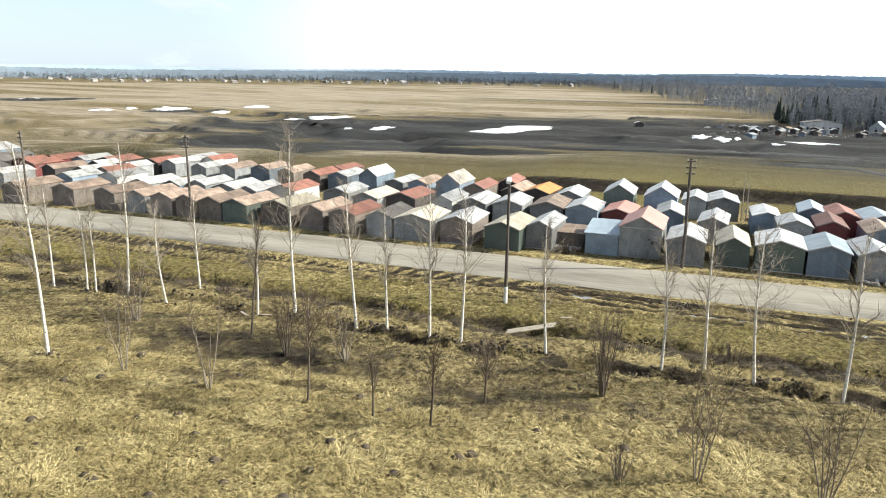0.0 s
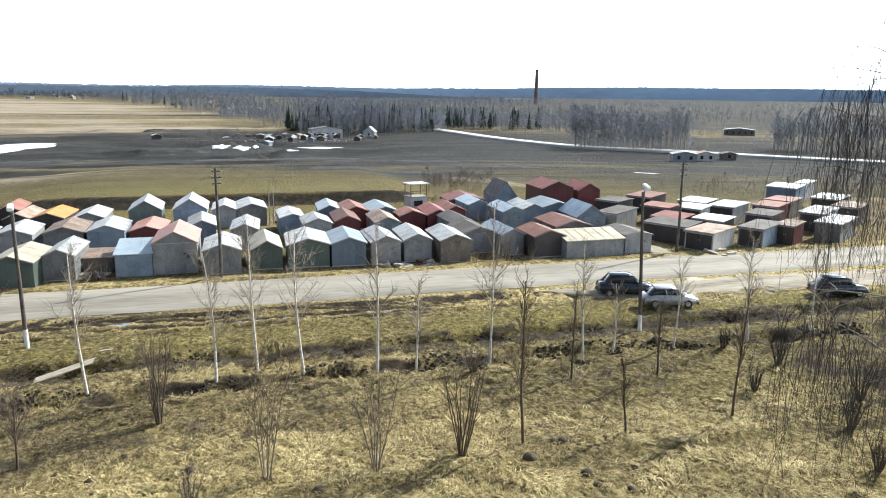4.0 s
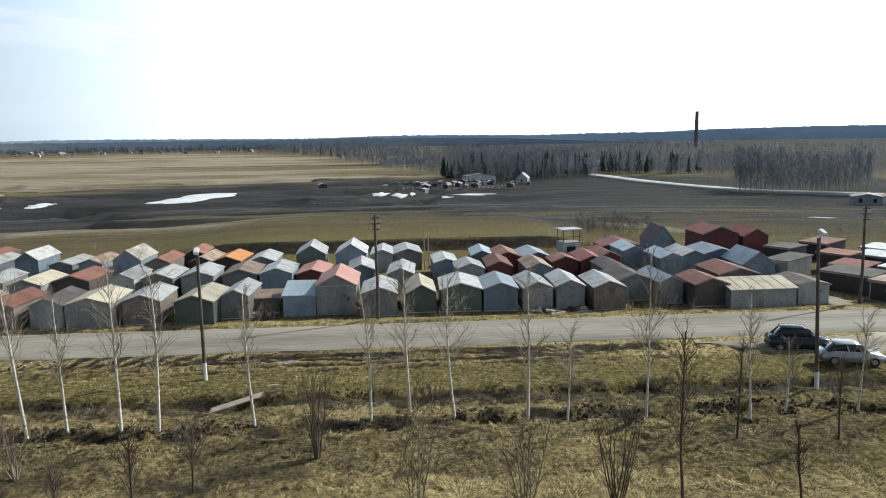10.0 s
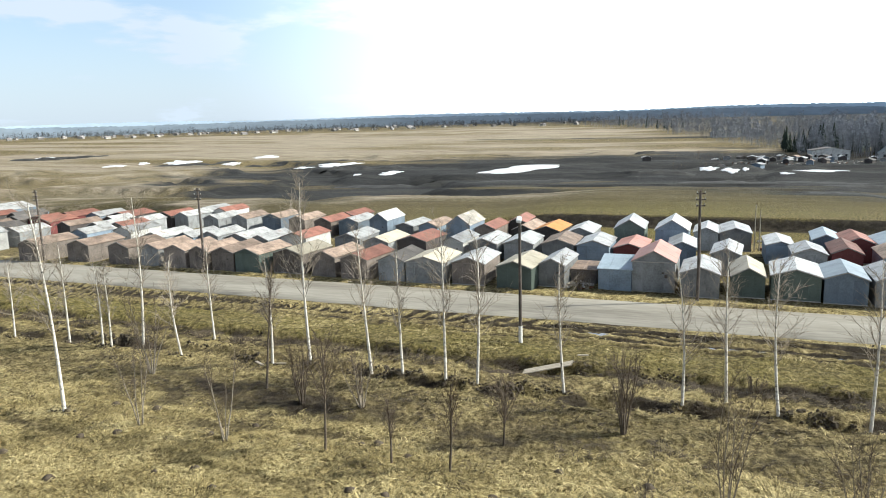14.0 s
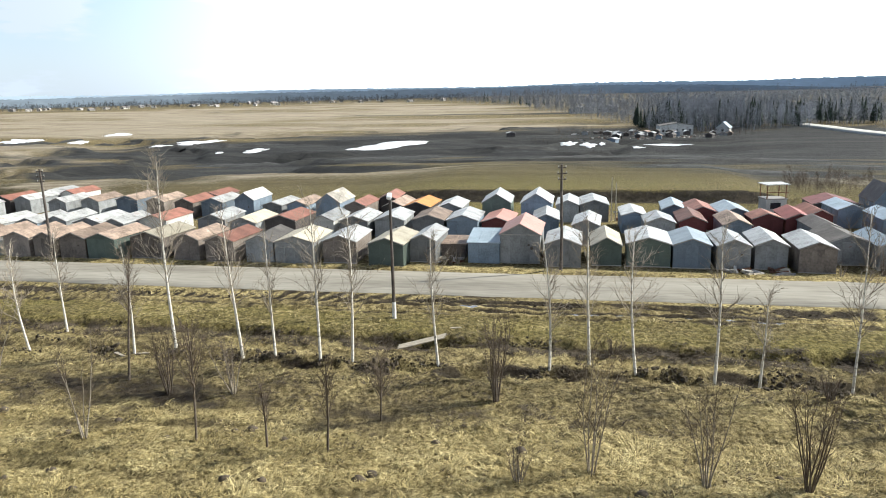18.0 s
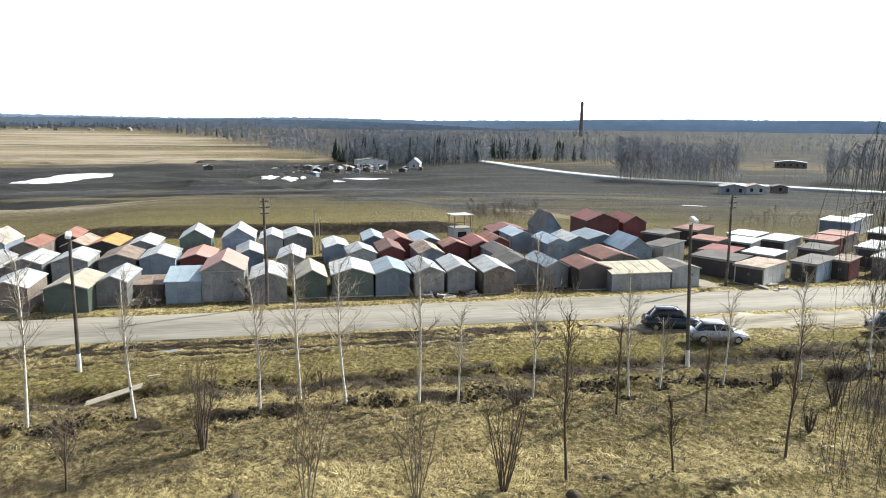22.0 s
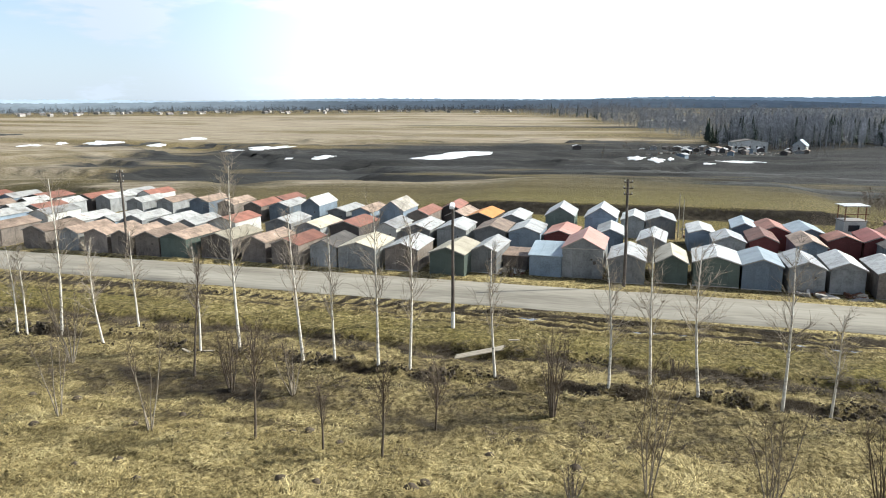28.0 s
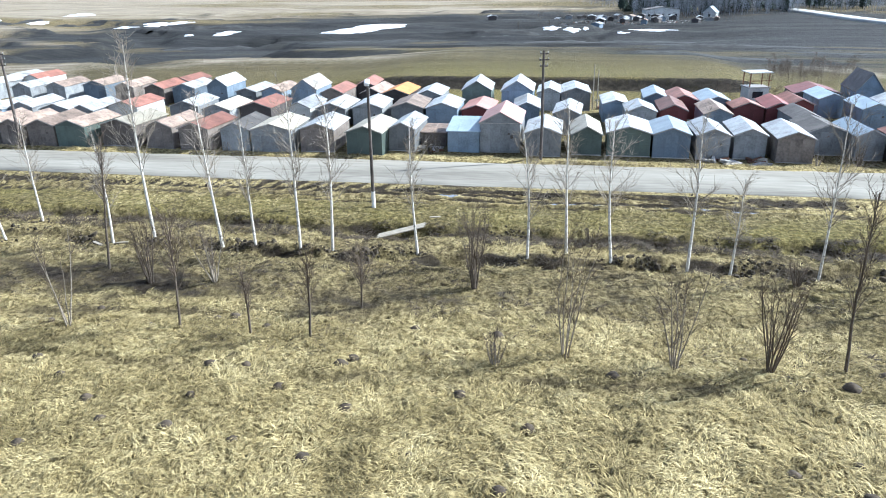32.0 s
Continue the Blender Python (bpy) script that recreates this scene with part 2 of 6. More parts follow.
M_HROOF = material("house_roof", shades((0.25, 0.23, 0.23), 0.6, 1.6), 0.3, 2, 0.7, bump=0, vary=0.5)
M_STEM = material("pale_shrub_bark", shades((0.25, 0.215, 0.17), 0.6, 1.4), 6, 40, 0.85, bump=0.2)
M_CLOD = material("turned_earth", [(0.34, (0.025, 0.02, 0.014)), (0.5, (0.065, 0.052, 0.036)), (0.66, (0.14, 0.115, 0.072))], 1.2, 9, 0.95, bump=0.4, vary=0.4, island=True)
M_SOIL = material("molehill_soil", shades((0.07, 0.055, 0.04), 0.6, 1.5), 3, 20, 0.95, bump=0.4)
# dark earth with the shade of gully walls put into its colour
M_FIELDBANK = material("burnt_shaded_bank", shades((0.035, 0.034, 0.033), 0.5, 1.7), 0.4, 3, 0.95, bump=0.4)
M_RUBBISH = material("rubbish", shades((0.35, 0.33, 0.31), 0.5, 1.8), 3, 20, 0.8, bump=0.2, vary=0.5)


def ground_material():
    """Cover: red = pale straw, green = green grass, blue = bare or burnt dark soil with painted bank shade, alpha =
    distance, blending to the far colours. Grain at three scales.
    """
    m = bpy.data.materials.new("spring_ground")
    m.use_nodes = True
    n, k = m.node_tree.nodes, m.node_tree.links
    b = n["Principled BSDF"]
    b.inputs["Roughness"].default_value, b.inputs["Specular IOR Level"].default_value = 0.95, 0.1
    at = n.new("ShaderNodeAttribute")
    at.attribute_name = "cover"
    sep = n.new("ShaderNodeSeparateColor")
    k.new(at.outputs["Color"], sep.inputs["Color"])
    co = n.new("ShaderNodeTexCoord")

    def tex(scale, detail, stretch=(1, 1, 1), rough=0.6):
        mp = n.new("ShaderNodeMapping")
        mp.inputs["Scale"].default_value = stretch
        k.new(co.outputs["Object"], mp.inputs["Vector"])
        t = n.new("ShaderNodeTexNoise")
        t.inputs["Scale"].default_value, t.inputs["Detail"].default_value = scale, detail
        t.inputs["Roughness"].default_value = rough
        k.new(mp.outputs["Vector"], t.inputs["Vector"])
        return t.outputs["Fac"]

    def ramp(fac, *stops):
        r = n.new("ShaderNodeValToRGB")
        el = r.color_ramp.elements
        while len(el) < len(stops):
            el.new(0.5)
        for e, (p, c) in zip(el, stops):
            e.position, e.color = p, (*c, 1)
        k.new(fac, r.inputs["Fac"])
        return r.outputs["Color"]

    def mix(f, a, c, mode="MIX"):
        x = n.new("ShaderNodeMix")
        x.data_type, x.blend_type = "RGBA", mode
        k.new(f, x.inputs["Factor"])
        k.new(a, x.inputs["A"])
        k.new(c, x.inputs["B"])
        return x.outputs["Result"]

    def edge(channel, grain, soft):
        """The mask, its border broken up by grain."""
        a = n.new("ShaderNodeMath")
        a.operation = "ADD"
        k.new(channel, a.inputs[0])
        k.new(grain, a.inputs[1])
        r = n.new("ShaderNodeMapRange")
        r.inputs["From Min"].default_value, r.inputs["From Max"].default_value = 1.0 - soft, 1.0 + soft
        k.new(a.outputs[0], r.inputs["Value"])
        return r.outputs["Result"]

    fine, mid, wide = tex(3.4, 10, (1, 0.8, 1), 0.78), tex(1.1, 8, rough=0.7), tex(0.07, 6, (0.6, 1.3, 1))
    swathe = tex(0.16, 10, (0.12, 1, 1), 0.78)
    blotch = tex(0.3, 5)
    base = ramp(fine, (0.36, (0.024, 0.019, 0.011)), (0.5, (0.120, 0.095, 0.048)), (0.62, (0.324, 0.258, 0.137)))
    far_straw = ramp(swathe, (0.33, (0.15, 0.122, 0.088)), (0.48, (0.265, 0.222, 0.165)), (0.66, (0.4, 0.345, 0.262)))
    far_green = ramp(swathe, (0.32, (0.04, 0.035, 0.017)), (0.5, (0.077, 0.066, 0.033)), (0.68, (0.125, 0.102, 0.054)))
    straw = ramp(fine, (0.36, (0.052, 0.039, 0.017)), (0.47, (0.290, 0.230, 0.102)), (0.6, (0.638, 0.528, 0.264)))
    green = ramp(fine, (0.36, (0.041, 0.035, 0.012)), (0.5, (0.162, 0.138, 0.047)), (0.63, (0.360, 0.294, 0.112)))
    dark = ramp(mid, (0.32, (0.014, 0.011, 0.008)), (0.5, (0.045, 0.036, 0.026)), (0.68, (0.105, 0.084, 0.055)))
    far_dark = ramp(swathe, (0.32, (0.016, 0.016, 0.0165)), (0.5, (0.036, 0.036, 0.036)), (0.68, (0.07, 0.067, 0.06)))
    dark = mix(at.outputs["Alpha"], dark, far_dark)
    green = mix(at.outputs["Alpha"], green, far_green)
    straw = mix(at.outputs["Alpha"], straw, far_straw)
    c = mix(edge(sep.outputs["Green"], blotch, 0.3), base, green)
    c = mix(edge(sep.outputs["Red"], mid, 0.22), c, straw)
    broken = n.new("ShaderNodeMix")
    broken.data_type = "FLOAT"
    k.new(at.outputs["Alpha"], broken.inputs["Factor"])
    k.new(mid, broken.inputs["A"])
    k.new(wide, broken.inputs["B"])
    c = mix(edge(sep.outputs["Blue"], broken.outputs["Result"], 0.2), c, dark)
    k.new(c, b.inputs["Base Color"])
    bp = n.new("ShaderNodeBump")
    bp.inputs["Strength"].default_value, bp.inputs["Distance"].default_value = 1.0, 0.42
    k.new(fine, bp.inputs["Height"])
    k.new(bp.outputs["Normal"], b.inputs["Normal"])
    return m


M_GROUND = ground_material()


# ---- mesh helpers ----
def mesh_object(name, verts, faces, mat, parent=None, label="", smooth=False):
    me = bpy.data.meshes.new(name)
    me.from_pydata(verts, [], faces)
    if smooth:
        me.polygons.foreach_set("use_smooth", [True] * len(me.polygons))
    me.materials.append(mat)
    ob = new(name, me)
    if parent:
        ob.parent = parent
    if label:
        ob["label"] = label
    return ob


def part(name, bm, mat, parent, label=""):
    me = bpy.data.meshes.new(name)
    bm.to_mesh(me)
    bm.free()
    me.materials.append(mat)
    ob = new(name, me)
    ob.parent = parent
    if label:
        ob["label"] = label
    return ob


def thing(name, m, label, category, group="", kind=""):
    ob = new(name)
    ob.empty_display_size = 0.2
    ob.matrix_world = m
    return tagged(ob, label, category, group, kind)


BOX_FACES = [(0, 3, 2, 1), (4, 5, 6, 7), (0, 1, 5, 4), (1, 2, 6, 5), (2, 3, 7, 6), (3, 0, 4, 7)]


def box_verts(x0, y0, z0, x1, y1, z1):
    return [(x0, y0, z0), (x1, y0, z0), (x1, y1, z0), (x0, y1, z0), (x0, y0, z1), (x1, y0, z1), (x1, y1, z1), (x0, y1, z1)]


def box_part(name, lo, hi, mat, parent, label=""):
    return mesh_object(name, box_verts(*lo, *hi), BOX_FACES, mat, parent, label)


def tube(verts, faces, pts, radii, sides):
    """A tapered tube along pts added to the lists."""
    start = len(verts)
    for i, p in enumerate(pts):
        d = (pts[min(i + 1, len(pts) - 1)] - pts[max(i - 1, 0)])
        d = d.normalized() if d.length > 1e-9 else Vector((0, 0, 1))
        u = d.cross(Vector((0.31, 0.95, 0.02))).normalized()
        w = d.cross(u)
        for s in range(sides):
            a = 2 * math.pi * s / sides
            v = p + (u * math.cos(a) + w * math.sin(a)) * radii[i]
            verts.append((v.x, v.y, v.z))
    for i in range(len(pts) - 1):
        a, b = start + i * sides, start + (i + 1) * sides
        for s in range(sides):
            t = (s + 1) % sides
            faces.append((a + s, a + t, b + t, b + s))


def cylinder_part(name, p0, p1, r0, r1, mat, parent, sides=12, label=""):
    v, f = [], []
    tube(v, f, [Vector(p0), Vector(p1)], [r0, r1], sides)
    f.append(tuple(range(sides - 1, -1, -1)))
    f.append(tuple(range(sides, 2 * sides)))
    return mesh_object(name, v, f, mat, parent, label)


# ---- the lie of the land ----
def step(a, b, x):
    t = min(1.0, max(0.0, (x - a) / (b - a)))
    return t * t * (3 - 2 * t)


def bump_at(x, y, cx, cy, rx, ry, turn=0.0):
    c, s = math.cos(radians(turn)), math.sin(radians(turn))
    u, v = ((x - cx) * c + (y - cy) * s) / rx, (-(x - cx) * s + (y - cy) * c) / ry
    return math.exp(-(u * u + v * v) ** 1.5)


def land(x, y):
    d = math.hypot(x, y)
    return -8.0 * step(115, 300, d) + 8.0 * step(450, 1100, d)


def gully(x, y):
    return noise.noise((x * 0.011, y * 0.026, 3.1)) + 0.35 * noise.noise((x * 0.03, y * 0.06, 8.1))


# leftover snow, placed and sized to fit the camera's view, on slopes tilted to it: x, y, half length, half depth, skew
DRIFTS = ((-88, 328, 22, 11, 0.55), (-206, 355, 14, 10, 0.4), (-215, 334, 5, 4, 0), (-146, 299, 6, 5, 0.3), (-158, 289, 2, 3, 0), (-309, 432, 9, 8, 0.2),
          (-288, 368, 5, 8, 0), (-336, 378, 11, 12, 0.3), (-359, 367, 3.5, 8, 0.5), (-362, 347, 7, 5, 0), (-497, 412, 14, 8, 0), (-565, 400, 6, 8, 0), (-623, 408, 30, 7, 0),
          (-9, 321, 4, 6, 0), (-0.5, 318, 3.6, 7, -0.3), (5, 321, 1.2, 5, 0), (32, 312, 7.5, 3.5, 0.1), (19, 300, 2, 3, 0), (-75, 262, 5, 1.6, 0), (85, 141, 3, 1.4, 0))


def banks(x, y):
    """Ravine edges and heaps out in the fields."""
    d = math.hypot(x, y)
    z = 0.0
    if d > 95:
        n1 = gully(x, y)
        calm = 1 - step(5, 15, math.degrees(math.atan2(x, y)))
        z += calm * step(120, 200, d) * (1 - step(420, 600, d)) * (0.8 * n1 - 2.6 * step(-0.02, 0.1, n1))
        z -= 2.6 * bump_at(x, y, -95, 268, 90, 9, -8) + 2.4 * bump_at(x, y, 15, 292, 60, 8, 4)
        # the ground under each drift is tilted to show it to the camera
        if 235 < d < 800:
            for cx, cy, rx, ry, _s in DRIFTS[:18]:
                if abs(x - cx) < 60 and abs(y - cy) < 60:
                    cd = math.hypot(cx, cy)
                    s = (x * cx + y * cy) / cd - cd
                    u = ((x * cy - y * cx) / cd) / (rx * 1.5 + 6)
                    w = math.exp(-(u * u + ((s + 6) / (ry + 16)) ** 2) ** 2)
                    z = z * (1 - w) + w * max(-1.6, min(1.6, -0.4 + 0.1 * s))
    edge = 102.0 + 0.5 * noise.noise((x * 0.08, 1.0, 0.0))
    z += 1.5 * step(edge - 0.8, edge + 0.6, y) * (1 - step(112, 200, y)) * step(-40, -22, x) * (1 - step(20, 30, x))
    return z


def scarp_line(x):
    """The ragged near edge of the roadside terrace."""
    return 42.9 + 0.5 * noise.noise((x * 0.13, 4.0, 0.0)) + 0.45 * noise.noise((x * 0.6, 9.0, 0.0)) - 0.012 * x


def bank_line(x):
    """The broken spoil bank along the row of birches."""
    return 38.5 + 0.45 * math.sin(x * 0.13) + 0.5 * noise.noise((x * 0.35, 6.0, 0.0))


def relief(x, y):
    """Tussocks, the spoil bank and terrace edge behind the birch row, ruts beside the road and the berm beyond it."""
    z = 0.0
    if y < 52.5 and y > 2:
        z += 0.10 * noise.noise((x * 0.4, y * 0.4, 0.0)) + 0.15 * noise.noise((x * 1.0, y * 1.3, 4.0)) + 0.11 * noise.noise((x * 2.1, y * 2.4, 8.0))
        if 34 < y < 48.5:
            e = scarp_line(x)
            keen = 0.55 + 0.45 * noise.noise((x * 0.17, 3.0, 1.0)) + 0.3 * noise.noise((x * 0.8, 5.0, 1.0))
            z += 0.45 * keen * step(e - 0.22, e + 0.2, y) * (1 - step(44.5, 48, y))
            z -= 0.42 * keen * math.exp(-((y - e + 0.75) / 0.6) ** 2)
            bk = bank_line(x)
            rag = max(0.0, 0.5 + 1.1 * noise.noise((x * 0.28, 1.0, 7.0)) + 0.5 * noise.noise((x * 1.3, y * 1.1, 7.0)))
            z += 0.42 * rag * math.exp(-((y - bk - 0.25) / 0.5) ** 2) - 0.36 * rag * math.exp(-((y - bk + 0.65) / 0.45) ** 2)
        z -= 0.45 * bump_at(x, y, -11.6, 42.0, 2.6, 1.0, 10)
        for c in (48.4, 49.5, 50.6, 51.5):
            z -= (0.2 if x < 22 else 0.04) * math.exp(-((y - c - 0.35 * noise.noise((x * 0.1, c, 0.0))) / 0.24) ** 2)
        z *= step(2, 8, y) * (1 - step(51.8, 52.6, y))
    elif 60.0 < y < 62.0:
        z += 0.16 * math.exp(-((y - 61.1) / 0.5) ** 2) * (1 + noise.noise((x * 0.4, y, 0.0)))
    elif 62 <= y < 110:
        z += 0.05 * noise.noise((x * 0.6, y * 0.6, 0.0))
    return z


def height(x, y):
    return land(x, y) + banks(x, y) + relief(x, y)


def cover(x, y):
    """Shares of straw, green grass and dark soil; the dark share also holds painted bank and gully shade."""
    d, az = math.hypot(x, y), math.degrees(math.atan2(x, y))
    n0 = noise.noise((x * 0.03, y * 0.03, 7.0))
    n1 = noise.noise((x * 0.16, y * 0.16, 1.0))
    n2 = noise.noise((x * 0.07, y * 0.22, 5.0))
    # shade on the terrace face behind the garages, painted as dark cover
    bank_shade = 0.75 * step(99, 101.2, y) * (1 - step(102.2, 103.4, y)) * step(-40, -24, x) * (1 - step(22, 30, x))
    if d < 95 and y < 61:
        straw = 0.68 - 0.14 * step(28, 33, y) - 0.1 * step(36, 42, y) + 0.22 * n1 + 0.15 * n2
        straw -= 0.22 * step(4, 18, x) * (1 - step(44, 48, y)) + 0.12 * step(30, 33, y) * (1 - step(38, 41, y))
        green = 0.22 + 0.3 * step(4, 18, x) * (1 - step(44, 48, y)) + 0.45 * step(40, 43, y) * (1 - step(48, 50, y)) + 0.2 * n0 + 0.15 * n1
        n3 = noise.noise((x * 0.45, y * 0.8, 3.0))
        dk = 0.06 + 0.2 * n2 + 0.42 * n3
        # scarp foot darkened for its shade; spoil bank dark with turned earth
        if 34 < y < 48:
            dk += (0.5 + 0.8 * n1) * math.exp(-((y - scarp_line(x) + 0.45) / 0.5) ** 2) + (0.42 + 0.9 * n3) * math.exp(-((y - bank_line(x) + 0.3) / 0.55) ** 2)
        # ruts and mud streaks along the road
        streak = noise.noise((x * 0.05, y * 1.9, 9.0)) + 0.6 * noise.noise((x * 0.16, y * 4.0, 2.0))
        dk += (0.25 + 1.2 * streak) * step(47.6, 50.0, y + 1.2 * n1) * (1 - step(54, 55, y))
        for c in (48.4, 49.5, 50.6, 51.5):
            dk += (0.6 + 0.9 * noise.noise((x * 0.08, c * 3.0, 5.0))) * math.exp(-((y - c - 0.35 * noise.noise((x * 0.1, c, 0.0))) / 0.2) ** 2) * (1 - step(8, 20, x))
        straw += 0.3 * step(49, 51, y) * max(0, -streak) + 0.5 * step(2, 10, x) * step(48.6, 49.8, y) * (0.5 - streak)
        straw -= 0.24 * step(42.6, 43.6, y) * (1 - step(47.5, 49, y))
        dk += 0.33 * math.exp(-((y - 31.5 + 0.05 * x) / 2.2) ** 2) * (0.6 + n2) + 0.3 * bump_at(x, y, -26, 31, 9, 3.5, 0) + 0.3 * bump_at(x, y, -10, 30.5, 5, 2.5, 0)
        dk += 0.4 * bump_at(x, y, -11.6, 42.6, 2.6, 1.4, 10) + 0.3 * step(24, 34, x) * step(20, 26, y) * (1 - step(42, 46, y))
        trail = math.exp(-((y - 25.4 - 0.8 * math.sin(x * 0.09)) / 0.55) ** 2) + math.exp(-((y - 29.2 - 0.12 * (x + 20)) / 0.5) ** 2) * step(-40, -20, x) * (1 - step(-14, -8, x))
        straw -= 0.3 * trail
        dk += 0.12 * trail
        # dusty pull-in where cars park
        dust = step(23, 29, x + 2 * n1) * (1 - step(62, 75, x)) * step(44.5, 47.5, y + 1.5 * n1 + 0.06 * (x - 30))
        straw = straw + (0.8 - straw) * dust * 0.9
        dk *= 1 - 0.75 * dust
        return straw, green, dk
    if d < 92 or (y < 92 and d < 160):
        lane = bump_at(x, y, 41, 67, 2.0, 7, -8)
        return 0.35 + 0.2 * n1 + 0.6 * lane + 0.65 * math.exp(-((y - 61.2) / 1.0) ** 2), 0.25, 0.22 + bank_shade - 0.2 * lane
    # strips of the far fields, then the village and its gardens
    strip = noise.noise((x * 0.004 + 0.3 * n0, y * 0.02, 6.0)) + 0.5 * noise.noise((x * 0.01, y * 0.06, 2.0))
    straw = 0.14 + 0.1 * step(200, 300, d) + step(385, 500, d + 40 * strip) * (0.42 + 0.5 * strip) + 0.12 * n0
    straw -= 0.5 * step(1020, 1140, d)
    straw -= 0.4 * step(-14, -2, az - 0.012 * (700 - d)) * step(380, 430, d)
    straw += 0.3 * bump_at(x, y, -70, 140, 60, 14, 5) + 0.25 * bump_at(x, y, 40, 128, 26, 6, -8) + 0.2 * strip * step(100, 130, d)
    green = 0.5 * (1 - step(200, 245, d)) + 0.3 * step(18, 30, az) * (1 - step(380, 480, d)) + 0.15 + 0.25 * n0 + 0.15 * strip
    dk = (0.6 + 0.22 * strip) * step(195, 250, d + 45 * n0) * (1 - step(380, 470, d + 40 * strip)) * step(-50, -36, az) * (1 - 0.35 * step(12, 24, az))
    # dark soil of ravines and gullies, with their walls' shade painted in
    dk += bank_shade + 0.45 * bump_at(x, y, -80, 262, 110, 12, -6) + 0.5 * bump_at(x, y, 5, 300, 70, 14, 4)
    dk += 0.5 * bump_at(x, y, -168, 322, 40, 13, -20) + 0.55 * bump_at(x, y, -320, 352, 40, 12, -25) + 0.55 * bump_at(x, y, -507, 398, 60, 15, -20)
    dk += 0.45 * bump_at(x, y, 32, 140, 22, 5, -10) + 0.5 * bump_at(x, y, 10, 340, 50, 18, 0)
    dk += 0.4 * bump_at(x, y, 95, 150, 30, 6, 10) + 0.62 * bump_at(x, y, -130, 655, 240, 9, -3) + 0.5 * bump_at(x, y, -420, 760, 130, 9, 4)
    dk += 0.3 * step(1020, 1140, d) + 0.2 * step(-14, -2, az - 0.012 * (700 - d)) * step(380, 430, d)
    gl = gully(x, y)
    # steep gully edges get extra dark: their shade, put into the cover colour
    dk += 0.1 * step(105, 130, d) * (1 - step(600, 900, d)) + 0.4 * math.exp(-((gl - 0.04) / 0.09) ** 2) * step(130, 200, d) * (1 - step(420, 560, d))
    straw += 0.3 * math.exp(-((gl + 0.08) / 0.05) ** 2) * step(120, 170, d) * (1 - step(420, 560, d))
    # the plain past the woods is dark scrub; the grass far out to one side is lightened partly for window haze
    wooded = step(0, 8, az) * step(440, 560, d)
    straw -= 0.5 * wooded
    dk += 0.45 * wooded
    open_side = 1 - step(-46, -36, az)
    straw += 0.12 * open_side * step(120, 200, d) * (1 - step(420, 560, d))
    green += 0.4 * open_side * step(110, 150, d) * (1 - step(300, 400, d))
    front = step(-12, 2, az) * step(112, 130, d) * (1 - step(330, 420, d))
    straw -= 0.12 * front
    dk += front * (0.16 + 0.5 * max(0.0, noise.noise((x * 0.02, y * 0.05, 15.0))))
    dk *= 1 - 0.45 * open_side
    # sandy lips of the banks, worn paths
    straw += 0.5 * bump_at(x, y, 36, 146, 24, 2.2, -4) + 0.55 * bump_at(x, y, 43, 122, 3.0, 14, 28) + 0.45 * bump_at(x, y, -62, 165, 26, 3.5, -20)
    straw += 0.45 * bump_at(x, y, -95, 118, 16, 6, -30) + 0.4 * bump_at(x, y, -250, 285, 90, 5, -32) + 0.5 * bump_at(x, y, -6, 168, 22, 2.6, -14)
    dk += 0.4 * bump_at(x, y, -130, 205, 60, 9, -22) + 0.35 * bump_at(x, y, -30, 215, 45, 8, -8) + 0.3 * bump_at(x, y, 62, 160, 25, 5, 0)
    dk += 0.35 * (noise.noise((x * 0.015, y * 0.045, 11.0)) + 0.4 * n0) * step(150, 200, d) * (1 - step(700, 900, d))
    dk += 0.25 * step(125, 190, d) * (1 - step(380, 450, d)) * step(-34, -16, az)
    return straw, green, dk


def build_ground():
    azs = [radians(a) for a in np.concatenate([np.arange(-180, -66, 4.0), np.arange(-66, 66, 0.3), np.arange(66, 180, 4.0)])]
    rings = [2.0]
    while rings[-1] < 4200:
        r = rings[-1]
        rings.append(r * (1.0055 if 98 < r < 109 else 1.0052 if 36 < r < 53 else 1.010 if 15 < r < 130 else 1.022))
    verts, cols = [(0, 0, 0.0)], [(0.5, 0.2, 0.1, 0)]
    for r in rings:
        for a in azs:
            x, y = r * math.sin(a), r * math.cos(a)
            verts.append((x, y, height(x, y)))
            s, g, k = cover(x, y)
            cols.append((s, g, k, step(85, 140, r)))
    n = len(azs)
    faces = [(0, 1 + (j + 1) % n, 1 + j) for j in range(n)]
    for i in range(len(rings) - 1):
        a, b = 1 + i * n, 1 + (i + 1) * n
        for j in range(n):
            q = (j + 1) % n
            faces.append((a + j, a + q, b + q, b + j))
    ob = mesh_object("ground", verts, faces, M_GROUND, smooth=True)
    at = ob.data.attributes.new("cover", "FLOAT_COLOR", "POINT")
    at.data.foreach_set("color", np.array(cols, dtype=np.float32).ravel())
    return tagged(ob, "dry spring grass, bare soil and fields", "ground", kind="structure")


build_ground()


